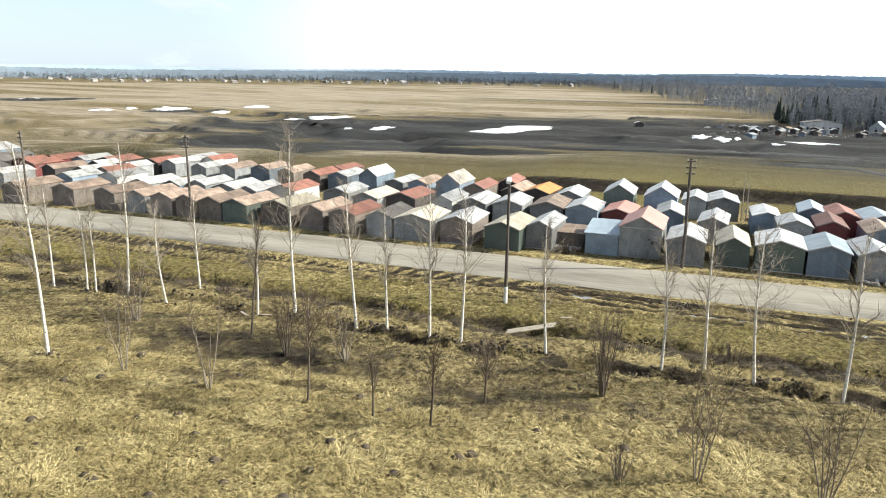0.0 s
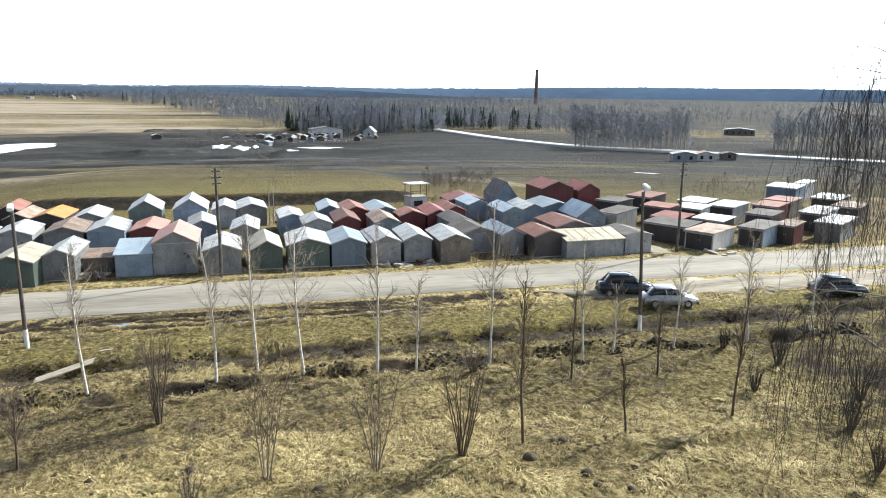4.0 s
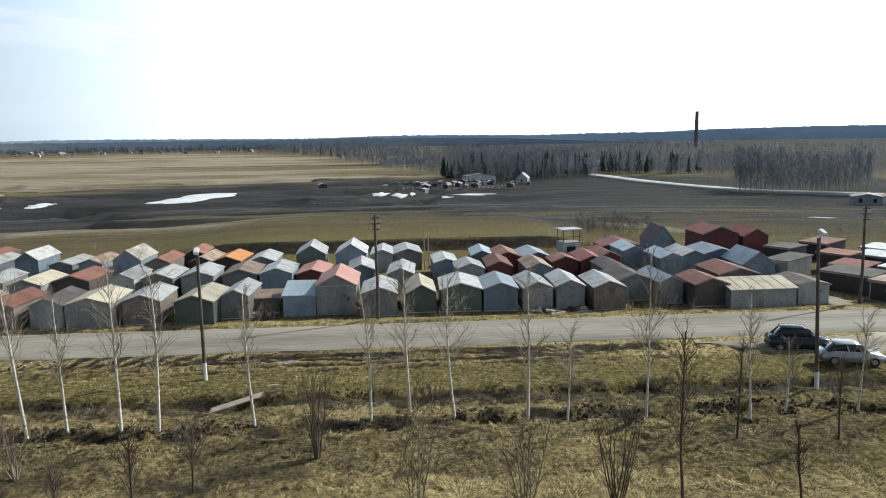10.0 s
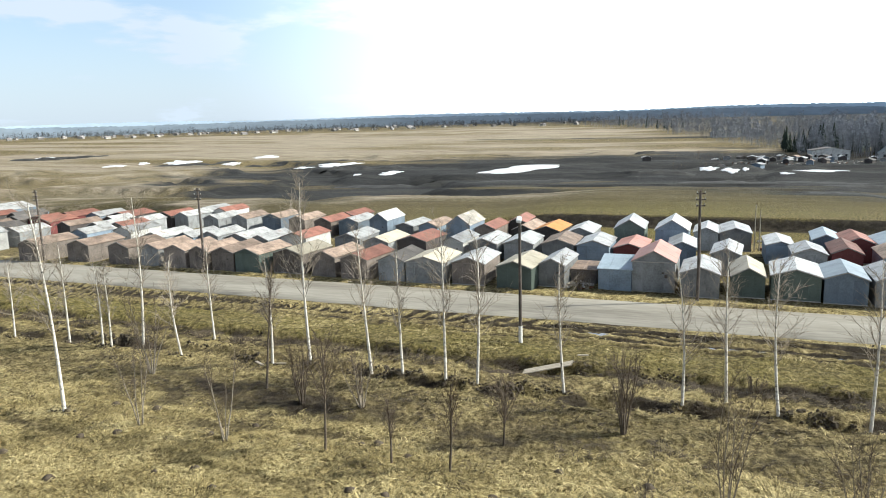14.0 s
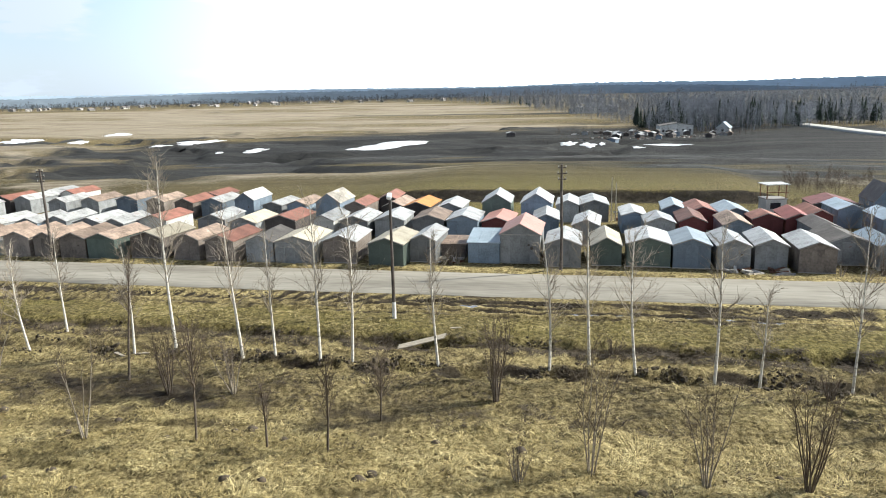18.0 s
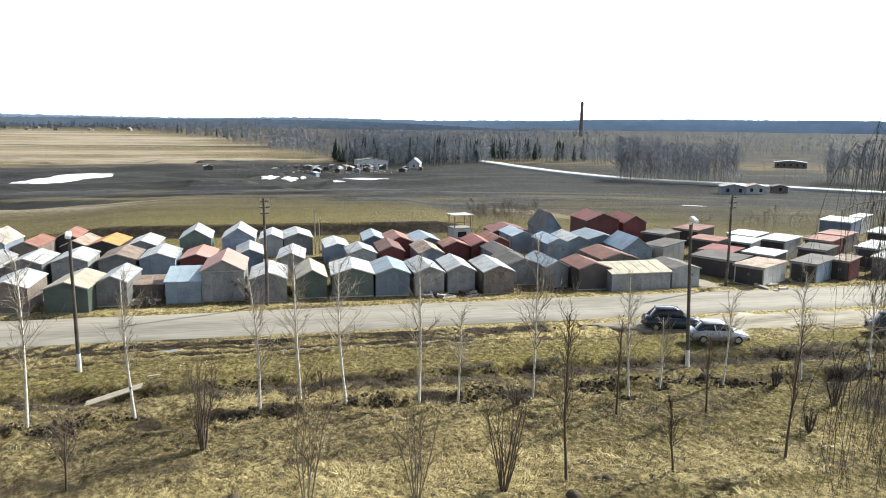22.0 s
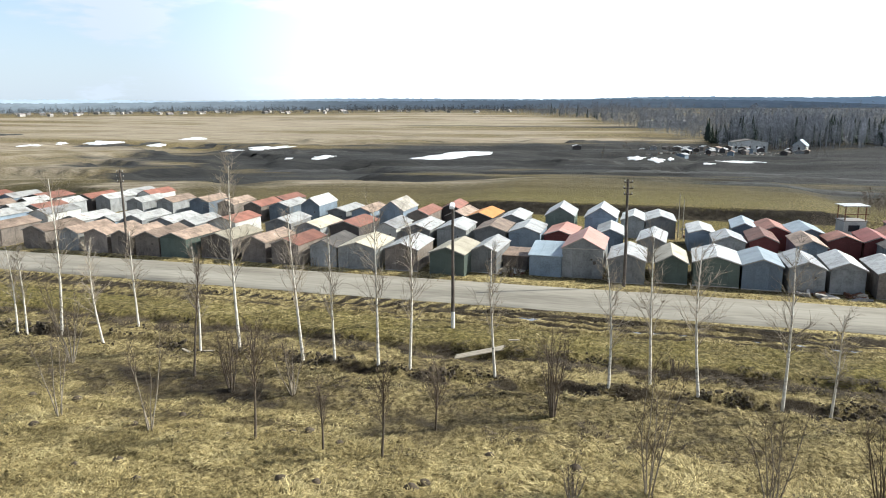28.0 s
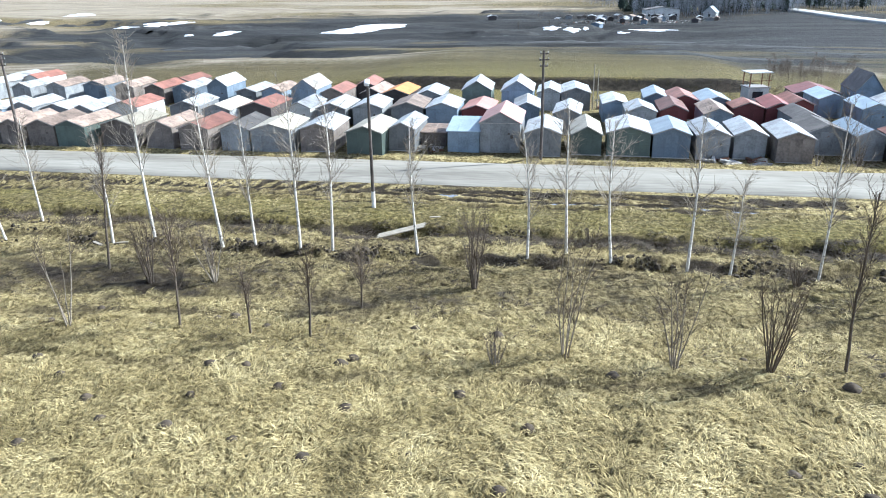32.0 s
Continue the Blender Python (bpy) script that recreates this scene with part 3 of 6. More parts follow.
def ribbon(name, pts, width, mat, lift, label, category, seed=0, rough=0.12):
    """A road or track as a thin slab with worn, uneven edges, laid along pts."""
    rng = random.Random(seed)
    verts, faces = [], []
    for i, p in enumerate(pts):
        q0, q1 = Vector(pts[max(0, i - 1)]), Vector(pts[min(len(pts) - 1, i + 1)])
        d = (q1 - q0).normalized()
        side = Vector((-d.y, d.x))
        for s, z in ((-1, -0.06), (-0.97, lift), (-0.5, lift + 0.03), (0, lift + 0.05), (0.5, lift + 0.03), (0.97, lift), (1, -0.06)):
            w = (width(p[0]) if callable(width) else width) / 2 * s + (rng.uniform(-rough, rough) if abs(s) > 0.9 else 0)
            v = Vector(p) + side * w
            verts.append((v.x, v.y, land(v.x, v.y) + (banks(v.x, v.y) if v.length > 95 else 0) + z))
    for i in range(len(pts) - 1):
        for s in range(6):
            a = i * 7 + s
            faces.append((a, a + 7, a + 8, a + 1))
    return tagged(mesh_object(name, verts, faces, mat, smooth=True), label, category, kind="structure")


ribbon("road", [(x, 56.6 + 0.15 * math.sin(x * 0.05)) for x in np.arange(-260, 262, 1.0)], 7.3, M_ROAD, 0.04, "pale dusty worn asphalt road", "road", 1)


def smooth_line(pts, n):
    out = []
    p = [Vector(pts[0])] + [Vector(q) for q in pts] + [Vector(pts[-1])]
    for i in range(1, len(p) - 2):
        for j in range(n):
            t = j / n
            out.append(0.5 * ((2 * p[i]) + (p[i + 1] - p[i - 1]) * t + (2 * p[i - 1] - 5 * p[i] + 4 * p[i + 1] - p[i + 2]) * t * t + (3 * p[i] - p[i - 1] - 3 * p[i + 1] + p[i + 2]) * t ** 3))
    return out + [p[-2]]


ribbon("dusty_verge", [(x, 49.9 + 1.9 * (1 - step(22, 32, x)) - 0.02 * (x - 24) + 0.5 * math.sin(x * 0.21)) for x in np.arange(22, 92, 0.7)], lambda x: 0.5 + 4.5 * step(22, 32, x), M_DUST, 0.05, "pale dusty pull-in beside the road", "verge", 5, 0.8)
ribbon("dusty_lane", [(40.5 + 0.3 * math.sin(y * 0.4) - 0.14 * (y - 60), y) for y in np.arange(60.0, 78, 0.7)], 2.6, M_DUST, 0.03, "pale dirt lane between the garages", "lane", 6, 0.4)

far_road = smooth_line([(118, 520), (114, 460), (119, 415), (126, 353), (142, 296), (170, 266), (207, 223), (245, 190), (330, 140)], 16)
ribbon("road_far", far_road, 9.0, M_ROAD_FAR, 0.9, "distant asphalt road coloured sunlit-pale, on a low bank", "road", 2, 0.3)


# ---- garages ----
def garage(x, y, w, l, h, rise, wall, roof, yaw=None):
    """A sheet-metal garage; x, y is the middle of the gable wall that faces the road."""
    rng = random.Random(int(x * 10) * 7919 + int(y * 10))
    yaw = rng.uniform(-3, 3) if yaw is None else yaw
    wname, rname = WALLS[wall][0], ROOFS[roof][0]
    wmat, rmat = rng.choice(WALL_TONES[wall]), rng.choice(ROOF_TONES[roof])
    size = "tall" if h > 2.5 else "low" if h < 2 else "small"
    g = thing("garage", pose(x, y, min(height(x, y), 0.02) - 0.02, 0, 0, yaw),
              f"{size} {wname} metal garage with a {rname} roof", "garage", "metal garages along the road")
    a, hh = w / 2, h
    # walls: one closed shell with two gables
    v = [(-a, 0, 0), (a, 0, 0), (a, 0, hh), (0, 0, hh + rise), (-a, 0, hh), (-a, l, 0), (a, l, 0), (a, l, hh), (0, l, hh + rise), (-a, l, hh)]
    f = [(0, 1, 2, 3, 4), (9, 8, 7, 6, 5), (1, 6, 7, 2), (5, 0, 4, 9), (5, 6, 1, 0)]
    mesh_object("body", v, f, wmat, g)
    # roof slopes, with overhang and thickness
    over, ov_f, th = 0.13, 0.16, 0.055
    sag = rng.uniform(-0.03, 0.05)
    for s in (-1, 1):
        slope = rise / a
        ex, ez = s * (a + over), hh - over * slope
        rows = []
        for k in range(4):
            yy = -ov_f + (l + 2 * ov_f) * k / 3
            dz = (-sag if k in (1, 2) else 0) + 0.02 + rng.uniform(-0.012, 0.012)
            rows += [(s * 0.002, yy, hh + rise + dz), (s * a * 0.5, yy, hh + rise * 0.5 + dz * 0.6 + 0.012), (ex, yy, ez + 0.02)]
        n = len(rows)
        vv = rows + [(px, py, pz + th) for px, py, pz in rows]
        ff = []
        for k in range(3):
            for c in range(2):
                i = k * 3 + c
                ff += [(i, i + 1, i + 4, i + 3), (n + i, n + i + 3, n + i + 4, n + i + 1)]
            ff += [(k * 3 + 2, n + k * 3 + 2, n + k * 3 + 5, k * 3 + 5), (k * 3, k * 3 + 3, n + k * 3 + 3, n + k * 3)]
        for c in range(2):
            ff += [(c, n + c, n + c + 1, c + 1), (9 + c, 10 + c, n + 10 + c, n + 9 + c)]
        slab = mesh_object("roof_panel", vv, ff, rmat, g)
        # standing seams across the slope
        for k in range(1, max(2, int(l / 1.8))):
            yy = k * l / max(2, int(l / 1.8)) + rng.uniform(-0.1, 0.1)
            sv = [(s * 0.01, yy - 0.018, hh + rise + th + 0.02), (s * 0.01, yy + 0.018, hh + rise + th + 0.02),
                  (ex * 0.995, yy + 0.018, ez + th + 0.03), (ex * 0.995, yy - 0.018, ez + th + 0.03)]
            sv += [(px, py, pz + 0.006) for px, py, pz in sv]
            mesh_object("seam", sv, BOX_FACES, rmat, slab)
    # sheets of the gable wall, each a little proud and uneven
    n = max(3, round(w / 0.95))
    for k in range(n):
        x0, x1 = -a + w * k / n + 0.012, -a + w * (k + 1) / n - 0.012
        z0, z1 = 0.08, hh - 0.03
        d = rng.uniform(0.008, 0.024)
        box_part("wall_sheet", (x0, -d, z0 + rng.uniform(0, 0.05)), (x1, 0.004, z1), wmat, g)
    for s in (-1, 1):
        m = max(2, round(l / 1.9))
        for k in range(m):
            y0, y1 = l * k / m + 0.012, l * (k + 1) / m - 0.012
            d = a + rng.uniform(0.006, 0.02)
            box_part("side_sheet", (min(s * d, s * (a - 0.004)), y0, 0.06), (max(s * d, s * (a - 0.004)), y1, hh - 0.12), wmat, g)
    box_part("base_beam", (-a - 0.03, -0.04, 0), (a + 0.03, -0.001, 0.1), M_TRIM, g, "rusty steel base beam")
    # eaves trim on the gable
    for s in (-1, 1):
        tv = [(s * (a + over), -ov_f - 0.01, hh - over * rise / a - 0.03), (s * (a + over), -ov_f - 0.035, hh - over * rise / a - 0.03),
              (0, -ov_f - 0.035, hh + rise - 0.02), (0, -ov_f - 0.01, hh + rise - 0.02)]
        tv += [(px, py, pz + 0.075) for px, py, pz in tv]
        mesh_object("gable_trim", tv, BOX_FACES if s < 0 else [q[::-1] for q in BOX_FACES], M_TRIM, g)
    if rng.random() < 0.25:
        box_part("vent", (a * 0.4, -0.035, hh * 0.62), (a * 0.4 + 0.16, -0.01, hh * 0.62 + 0.16), M_POLE, g, "small dark vent grille")
    return g


garage(-78.4, 60.5, 3.5, 5.6, 2.1, 0.56, 't', 'T')
garage(-71.6, 61.6, 3.3, 5.6, 2.1, 0.56, 't', 'T')
garage(-65.3, 61.6, 3.2, 5.6, 2.1, 0.56, 't', 'T')
garage(-60.7, 61.6, 2.7, 5.6, 2.1, 0.56, 'g', 'T')
garage(-57.1, 61.6, 3.0, 5.6, 2.1, 0.56, 't', 'T')
garage(-53.8, 61.6, 2.6, 5.6, 2.1, 0.56, 't', 'T')
garage(-50.6, 61.6, 2.8, 5.6, 2.1, 0.56, 't', 'T')
garage(-47.4, 61.6, 3.2, 5.6, 2.1, 0.56, 'n', 'T')
garage(-34.6, 61.6, 3.0, 5.6, 2.1, 0.56, 't', 'R')
garage(-18.1, 61.6, 3.3, 5.6, 2.1, 0.56, 'n', 'Y')
garage(-30.5, 61.7, 2.7, 5.6, 2.1, 0.56, 'g', 'D')
garage(-27.0, 61.7, 3.8, 5.6, 2.1, 0.56, 'g', 'Y')
garage(-98.9, 62.0, 2.6, 5.6, 2.1, 0.56, 'g', 'T')
garage(-38.4, 62.1, 2.8, 5.6, 2.1, 0.56, 't', 'T')
garage(-22.8, 62.4, 3.2, 5.6, 2.1, 0.56, 't', 'W')
garage(37.6, 62.6, 2.9, 4.6, 1.9, 0.30, 'g', 'D')
garage(-43.0, 62.6, 3.7, 5.6, 2.1, 0.56, 't', 'Y')
garage(-2.2, 63.0, 3.1, 5.6, 2.1, 0.56, 'g', 'W')
garage(18.7, 63.0, 2.9, 5.6, 2.1, 0.56, 't', 'W')
garage(28.2, 63.0, 3.2, 4.6, 2.1, 0.56, 'd', 'R')
garage(12.2, 63.4, 2.7, 5.6, 2.1, 0.56, 'g', 'W')
garage(-15.1, 63.6, 2.4, 5.6, 2.1, 0.56, 'g', 'W')
garage(8.8, 63.6, 3.1, 5.6, 2.1, 0.56, 'b', 'B')
garage(5.2, 63.8, 3.7, 5.6, 2.1, 0.56, 'n', 'W')
garage(15.3, 63.9, 2.6, 5.6, 2.1, 0.56, 'g', 'W')
garage(1.6, 64.0, 2.6, 5.6, 1.9, 0.70, 'n', 'Y')
garage(25.0, 64.6, 2.3, 5.6, 2.1, 0.56, 'g', 'B')
garage(22.0, 66.1, 3.2, 4.9, 2.1, 0.56, 'g', 'D')
garage(-88.6, 74.3, 2.6, 5.6, 2.1, 0.56, 'd', 'T')
garage(-86.3, 80.2, 2.6, 3.8, 2.1, 0.56, 'd', 'W')
garage(33.3, 68.3, 4.1, 5.6, 1.9, 0.60, 't', 'R')
garage(-66.8, 68.5, 3.3, 5.6, 2.1, 0.56, 'g', 'W')
garage(-82.8, 74.3, 2.6, 5.6, 2.1, 0.56, 'g', 'W')
garage(-104.7, 69.5, 3.0, 5.6, 2.1, 0.56, 'g', 'T')
garage(-62.7, 69.5, 2.7, 5.6, 2.1, 0.56, 'b', 'W')
garage(-51.7, 69.6, 2.6, 5.6, 2.1, 0.56, 'g', 'W')
garage(-80.3, 80.2, 2.7, 4.1, 2.1, 0.56, 'g', 'W')
garage(-55.2, 69.9, 3.4, 5.6, 2.1, 0.56, 'g', 'W')
garage(-101.4, 70.0, 2.7, 5.6, 2.1, 0.56, 'g', 'T')
garage(-111.8, 70.3, 3.2, 5.6, 2.1, 0.56, 'g', 'T')
garage(-59.9, 70.7, 2.7, 5.6, 2.1, 0.56, 'g', 'W')
garage(-77.8, 86.1, 2.6, 5.6, 2.1, 0.56, 'g', 'W')
garage(-37.0, 71.1, 3.2, 5.6, 2.1, 0.56, 'g', 'Y')
garage(22.1, 71.3, 2.6, 5.6, 2.1, 0.56, 'g', 'D')
garage(-74.9, 71.6, 3.0, 5.6, 2.1, 0.56, 'w', 'W')
garage(-48.5, 72.1, 3.5, 5.6, 2.1, 0.56, 'w', 'R')
garage(-0.3, 72.3, 2.6, 5.6, 2.1, 0.56, 'g', 'W')
garage(-41.7, 73.0, 3.2, 5.6, 2.1, 0.56, 'g', 'W')
garage(-33.4, 73.0, 3.6, 5.6, 2.1, 0.56, 'd', 'R')
garage(-28.5, 73.0, 2.6, 5.6, 2.1, 0.56, 'w', 'W')
garage(-24.9, 73.0, 3.1, 5.6, 2.1, 0.56, 'g', 'W')
garage(14.3, 73.5, 2.6, 5.6, 2.1, 0.56, 'b', 'T')
garage(-21.1, 73.7, 3.2, 5.6, 2.1, 0.56, 'g', 'W')
garage(-16.9, 74.1, 3.4, 5.6, 2.1, 0.56, 'g', 'T')
garage(-13.2, 74.1, 3.3, 5.6, 2.1, 0.56, 'b', 'W')
garage(38.2, 74.1, 3.6, 5.3, 1.8, 1.30, 'b', 'B')
garage(7.1, 74.3, 2.9, 4.4, 2.1, 0.56, 'g', 'W')
garage(20.9, 77.2, 2.6, 5.6, 2.1, 0.56, 'm', 'K')
garage(10.3, 75.1, 2.6, 5.6, 2.1, 0.56, 'm', 'R')
garage(-9.7, 75.2, 3.1, 5.6, 1.8, 0.50, 'm', 'P')
garage(-4.4, 75.2, 2.6, 5.6, 2.1, 0.56, 'b', 'W')
garage(17.9, 77.3, 3.0, 3.0, 2.1, 0.56, 'm', 'R')
garage(30.0, 77.5, 2.6, 5.6, 2.1, 0.56, 'b', 'B')
garage(33.0, 78.8, 2.6, 5.6, 2.1, 0.56, 'b', 'W')
garage(4.8, 79.0, 2.6, 5.6, 2.0, 0.40, 'b', 'W')
garage(-99.8, 79.1, 4.0, 3.8, 2.1, 0.56, 'm', 'R')
garage(23.5, 79.5, 2.4, 5.2, 2.1, 0.56, 'm', 'R')
garage(27.7, 83.4, 2.8, 5.1, 2.1, 0.56, 'b', 'B')
garage(36.6, 79.7, 3.9, 5.6, 2.1, 0.56, 'b', 'B')
garage(-137.3, 80.3, 4.0, 7.4, 3.0, 0.60, 'w', 'W')
garage(15.4, 80.6, 3.0, 5.6, 2.1, 0.56, 'b', 'B')
garage(-130.0, 80.9, 8.3, 8.0, 2.4, 0.40, 'w', 'W')
garage(12.1, 81.2, 2.8, 5.6, 2.1, 0.56, 'm', 'R')
garage(-116.3, 81.8, 3.6, 5.6, 2.1, 0.56, 'd', 'R')
garage(-31.1, 81.9, 3.1, 5.6, 2.7, 1.10, 'b', 'S')
garage(44.6, 87.6, 3.2, 5.0, 2.9, 0.90, 'm', 'K')
garage(-16.2, 82.3, 3.0, 5.6, 2.1, 0.56, 'g', 'W')
garage(-81.3, 86.1, 3.1, 5.6, 2.1, 0.56, 'd', 'R')
garage(-10.6, 82.7, 3.3, 5.6, 2.7, 1.00, 'n', 'W')
garage(-6.0, 82.7, 3.5, 5.6, 2.7, 1.10, 'b', 'W')
garage(9.3, 82.7, 2.5, 5.6, 2.1, 0.56, 'b', 'B')
garage(-110.0, 82.8, 2.6, 5.6, 2.1, 0.56, 'd', 'D')
garage(-20.3, 83.0, 3.2, 5.6, 2.1, 0.56, 'd', 'O')
garage(-98.6, 83.2, 4.2, 5.6, 2.1, 0.56, 'm', 'R')
garage(-28.1, 83.3, 2.6, 5.6, 2.1, 0.56, 't', 'R')
garage(-23.3, 83.3, 2.5, 5.6, 2.1, 0.56, 'd', 'T')
garage(-35.8, 83.5, 2.6, 5.6, 2.1, 0.56, 'b', 'T')
garage(-25.7, 89.2, 2.3, 5.6, 2.1, 0.56, 'd', 'R')
garage(-93.3, 83.8, 3.0, 5.6, 2.1, 0.56, 'b', 'W')
garage(-70.6, 84.1, 2.6, 5.6, 2.1, 0.56, 'g', 'W')
garage(-88.5, 84.3, 4.6, 5.6, 2.1, 0.56, 'd', 'R')
garage(-43.3, 84.3, 2.6, 5.6, 2.6, 0.90, 'b', 'W')
garage(-39.6, 84.5, 2.6, 5.6, 1.9, 0.40, 'g', 'W')
garage(-78.6, 92.0, 3.7, 5.6, 2.1, 0.56, 'g', 'W')
garage(-52.1, 84.7, 2.6, 5.6, 2.1, 0.56, 't', 'R')
garage(28.2, 90.3, 5.0, 4.6, 1.6, 0.70, 'd', 'K')
garage(-66.5, 85.3, 2.6, 5.6, 2.1, 0.56, 'g', 'T')
garage(-48.4, 85.3, 3.0, 5.6, 2.1, 0.56, 'b', 'W')
garage(-2.5, 85.3, 2.6, 5.6, 2.1, 0.56, 'g', 'W')
garage(0.6, 85.5, 3.3, 5.6, 2.1, 0.56, 'g', 'W')
garage(-56.9, 85.7, 2.6, 5.6, 2.1, 0.56, 't', 'T')
garage(-75.3, 92.0, 2.6, 5.6, 2.1, 0.56, 'w', 'R')
garage(-128.9, 89.2, 3.6, 5.6, 2.1, 0.56, 'b', 'B')
garage(-121.8, 86.2, 6.8, 8.0, 3.0, 0.90, 'b', 'W')
garage(-51.7, 90.6, 3.1, 5.6, 2.1, 0.56, 't', 'R')
garage(-62.0, 86.9, 3.1, 5.6, 2.1, 0.56, 'b', 'T')
garage(39.9, 87.4, 4.6, 5.5, 3.3, 0.90, 'm', 'K')
garage(-140.3, 88.0, 2.6, 3.3, 2.1, 0.56, 'd', 'D')
garage(33.2, 88.8, 2.9, 5.0, 2.2, 1.90, 'b', 'D')
garage(-142.3, 91.6, 2.6, 5.6, 2.1, 0.56, 'd', 'D')
garage(-124.9, 94.5, 4.1, 5.6, 2.1, 0.56, 'b', 'D')
garage(-138.8, 92.6, 2.6, 5.6, 2.1, 0.56, 'd', 'D')
garage(-90.8, 67.8, 3.2, 4.9, 2.1, 0.56, 'g', 'W')
garage(-79.5, 68.8, 3.0, 4.9, 2.1, 0.56, 'b', 'W')
garage(-97.7, 69.1, 3.6, 4.9, 2.1, 0.56, 'd', 'D')
garage(-103.9, 78.2, 3.0, 4.9, 2.1, 0.56, 'd', 'D')
garage(-95.8, 76.6, 3.6, 4.9, 2.1, 0.56, 'm', 'R')
garage(-79.5, 75.1, 3.2, 4.9, 2.1, 0.56, 't', 'R')
garage(-93.9, 61.4, 6.2, 5.8, 2.4, 0.80, 'w', 'W', -12)
garage(-101.0, 62.4, 4.6, 5.6, 2.2, 0.80, 'g', 'T', -6)



def lean_to(x, y, w, l, h0, h1, wall, roof, yaw=0, label=""):
    """A shed with a single roof slope, lower at the front edge."""
    wname, rname = WALLS[wall][0], ROOFS[roof][0]
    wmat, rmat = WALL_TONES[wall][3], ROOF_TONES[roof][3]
    g = thing("shed", pose(x, y, -0.02, 0, 0, yaw), label or f"{wname} lean-to shed with a {rname} roof", "shed", "sheds among the garages")
    a = w / 2
    v = [(-a, 0, 0), (a, 0, 0), (a, l, 0), (-a, l, 0), (-a, 0, h0), (a, 0, h0), (a, l, h1), (-a, l, h1)]
    mesh_object("body", v, BOX_FACES, wmat, g)
    s = (h1 - h0) / l
    v = [(-a - 0.12, -0.18, h0 - 0.18 * s + 0.01), (a + 0.12, -0.18, h0 - 0.18 * s + 0.01), (a + 0.12, l + 0.1, h1 + 0.1 * s + 0.01), (-a - 0.12, l + 0.1, h1 + 0.1 * s + 0.01)]
    v += [(p, q, r + 0.06) for p, q, r in v]
    slab = mesh_object("roof_panel", v, BOX_FACES, rmat, g)
    for k in range(1, int(w / 0.9)):
        xx = -a + k * w / int(w / 0.9)
        sv = [(xx - 0.02, -0.17, h0 - 0.17 * s + 0.07), (xx + 0.02, -0.17, h0 - 0.17 * s + 0.07), (xx + 0.02, l, h1 + 0.07), (xx - 0.02, l, h1 + 0.07)]
        sv += [(p, q, r + 0.03) for p, q, r in sv]
        mesh_object("seam", sv, BOX_FACES, rmat, slab)
    n = max(2, round(w / 1.0))
    for k in range(n):
        box_part("wall_sheet", (-a + w * k / n + 0.012, -0.018, 0.05), (-a + w * (k + 1) / n - 0.012, 0.004, h0 - 0.1), wmat, g)
    return g


lean_to(-9.4, 63.8, 2.9, 4.0, 1.95, 2.5, "b", "B", 0, "pale blue-grey lean-to shed beside the pink-roofed garage")
lean_to(32.6, 62.0, 6.2, 2.9, 1.75, 2.3, "g", "Y", 2, "long low grey shed with a pale yellow stained roof")
lean_to(-12.6, 66.0, 2.4, 3.0, 1.3, 1.5, "t", "T", 0, "low rusty shed with a scrap-covered roof")


def flat_garage(x, y, w, l, h, wall, roof, door=""):
    """A box garage that faces the side lane; x, y is its corner nearest the road. The roof is a nearly flat sheet slab."""
    yaw = 30
    rng = random.Random(int(x * 10) + 31 * int(y * 10))
    wname, rname = WALLS[wall][0], ROOFS[roof][0]
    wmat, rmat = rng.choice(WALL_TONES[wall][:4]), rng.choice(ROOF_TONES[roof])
    g = thing("garage", pose(x, y, -0.02, 0, 0, yaw), f"{wname} box garage with a flat {rname} roof", "garage", "flat-roofed garages by the lane")
    d = rng.uniform(0.05, 0.25)
    v = [(0, 0, 0), (w, 0, 0), (w, l, 0), (0, l, 0), (0, 0, h - d), (w, 0, h), (w, l, h), (0, l, h - d)]
    mesh_object("body", v, BOX_FACES, wmat, g)
    s = d / w
    v = [(-0.2, -0.15, h - d - 0.2 * s + 0.01), (w + 0.2, -0.15, h + 0.2 * s + 0.01), (w + 0.2, l + 0.15, h + 0.2 * s + 0.01), (-0.2, l + 0.15, h - d - 0.2 * s + 0.01)]
    v += [(p, q, r + 0.09) for p, q, r in v]
    mesh_object("roof_panel", v, BOX_FACES, rmat, g)
    box_part("fascia", (-0.22, -0.17, h - d - 0.12), (-0.2, l + 0.17, h - d + 0.02), M_TRIM, g)
    n = max(2, round(w / 1.1))
    for k in range(n):
        box_part("wall_sheet", (w * k / n + 0.012, -0.02, 0.06), (w * (k + 1) / n - 0.012, 0.004, h - d - 0.08), wmat, g)
    if door:
        half = l / 2
        for k in range(2):
            leaf = box_part("door_leaf", (-0.04, 0.12 + k * (half - 0.12), 0.08), (0.004, half - 0.02 + k * (half - 0.12), h - d - 0.2), WALLS[door][1], g, "dark steel door leaf")
            box_part("handle", (-0.07, half - 0.16 + k * 0.2, 1.0), (-0.04, half - 0.12 + k * 0.2, 1.25), M_TRIM, leaf)
    return g


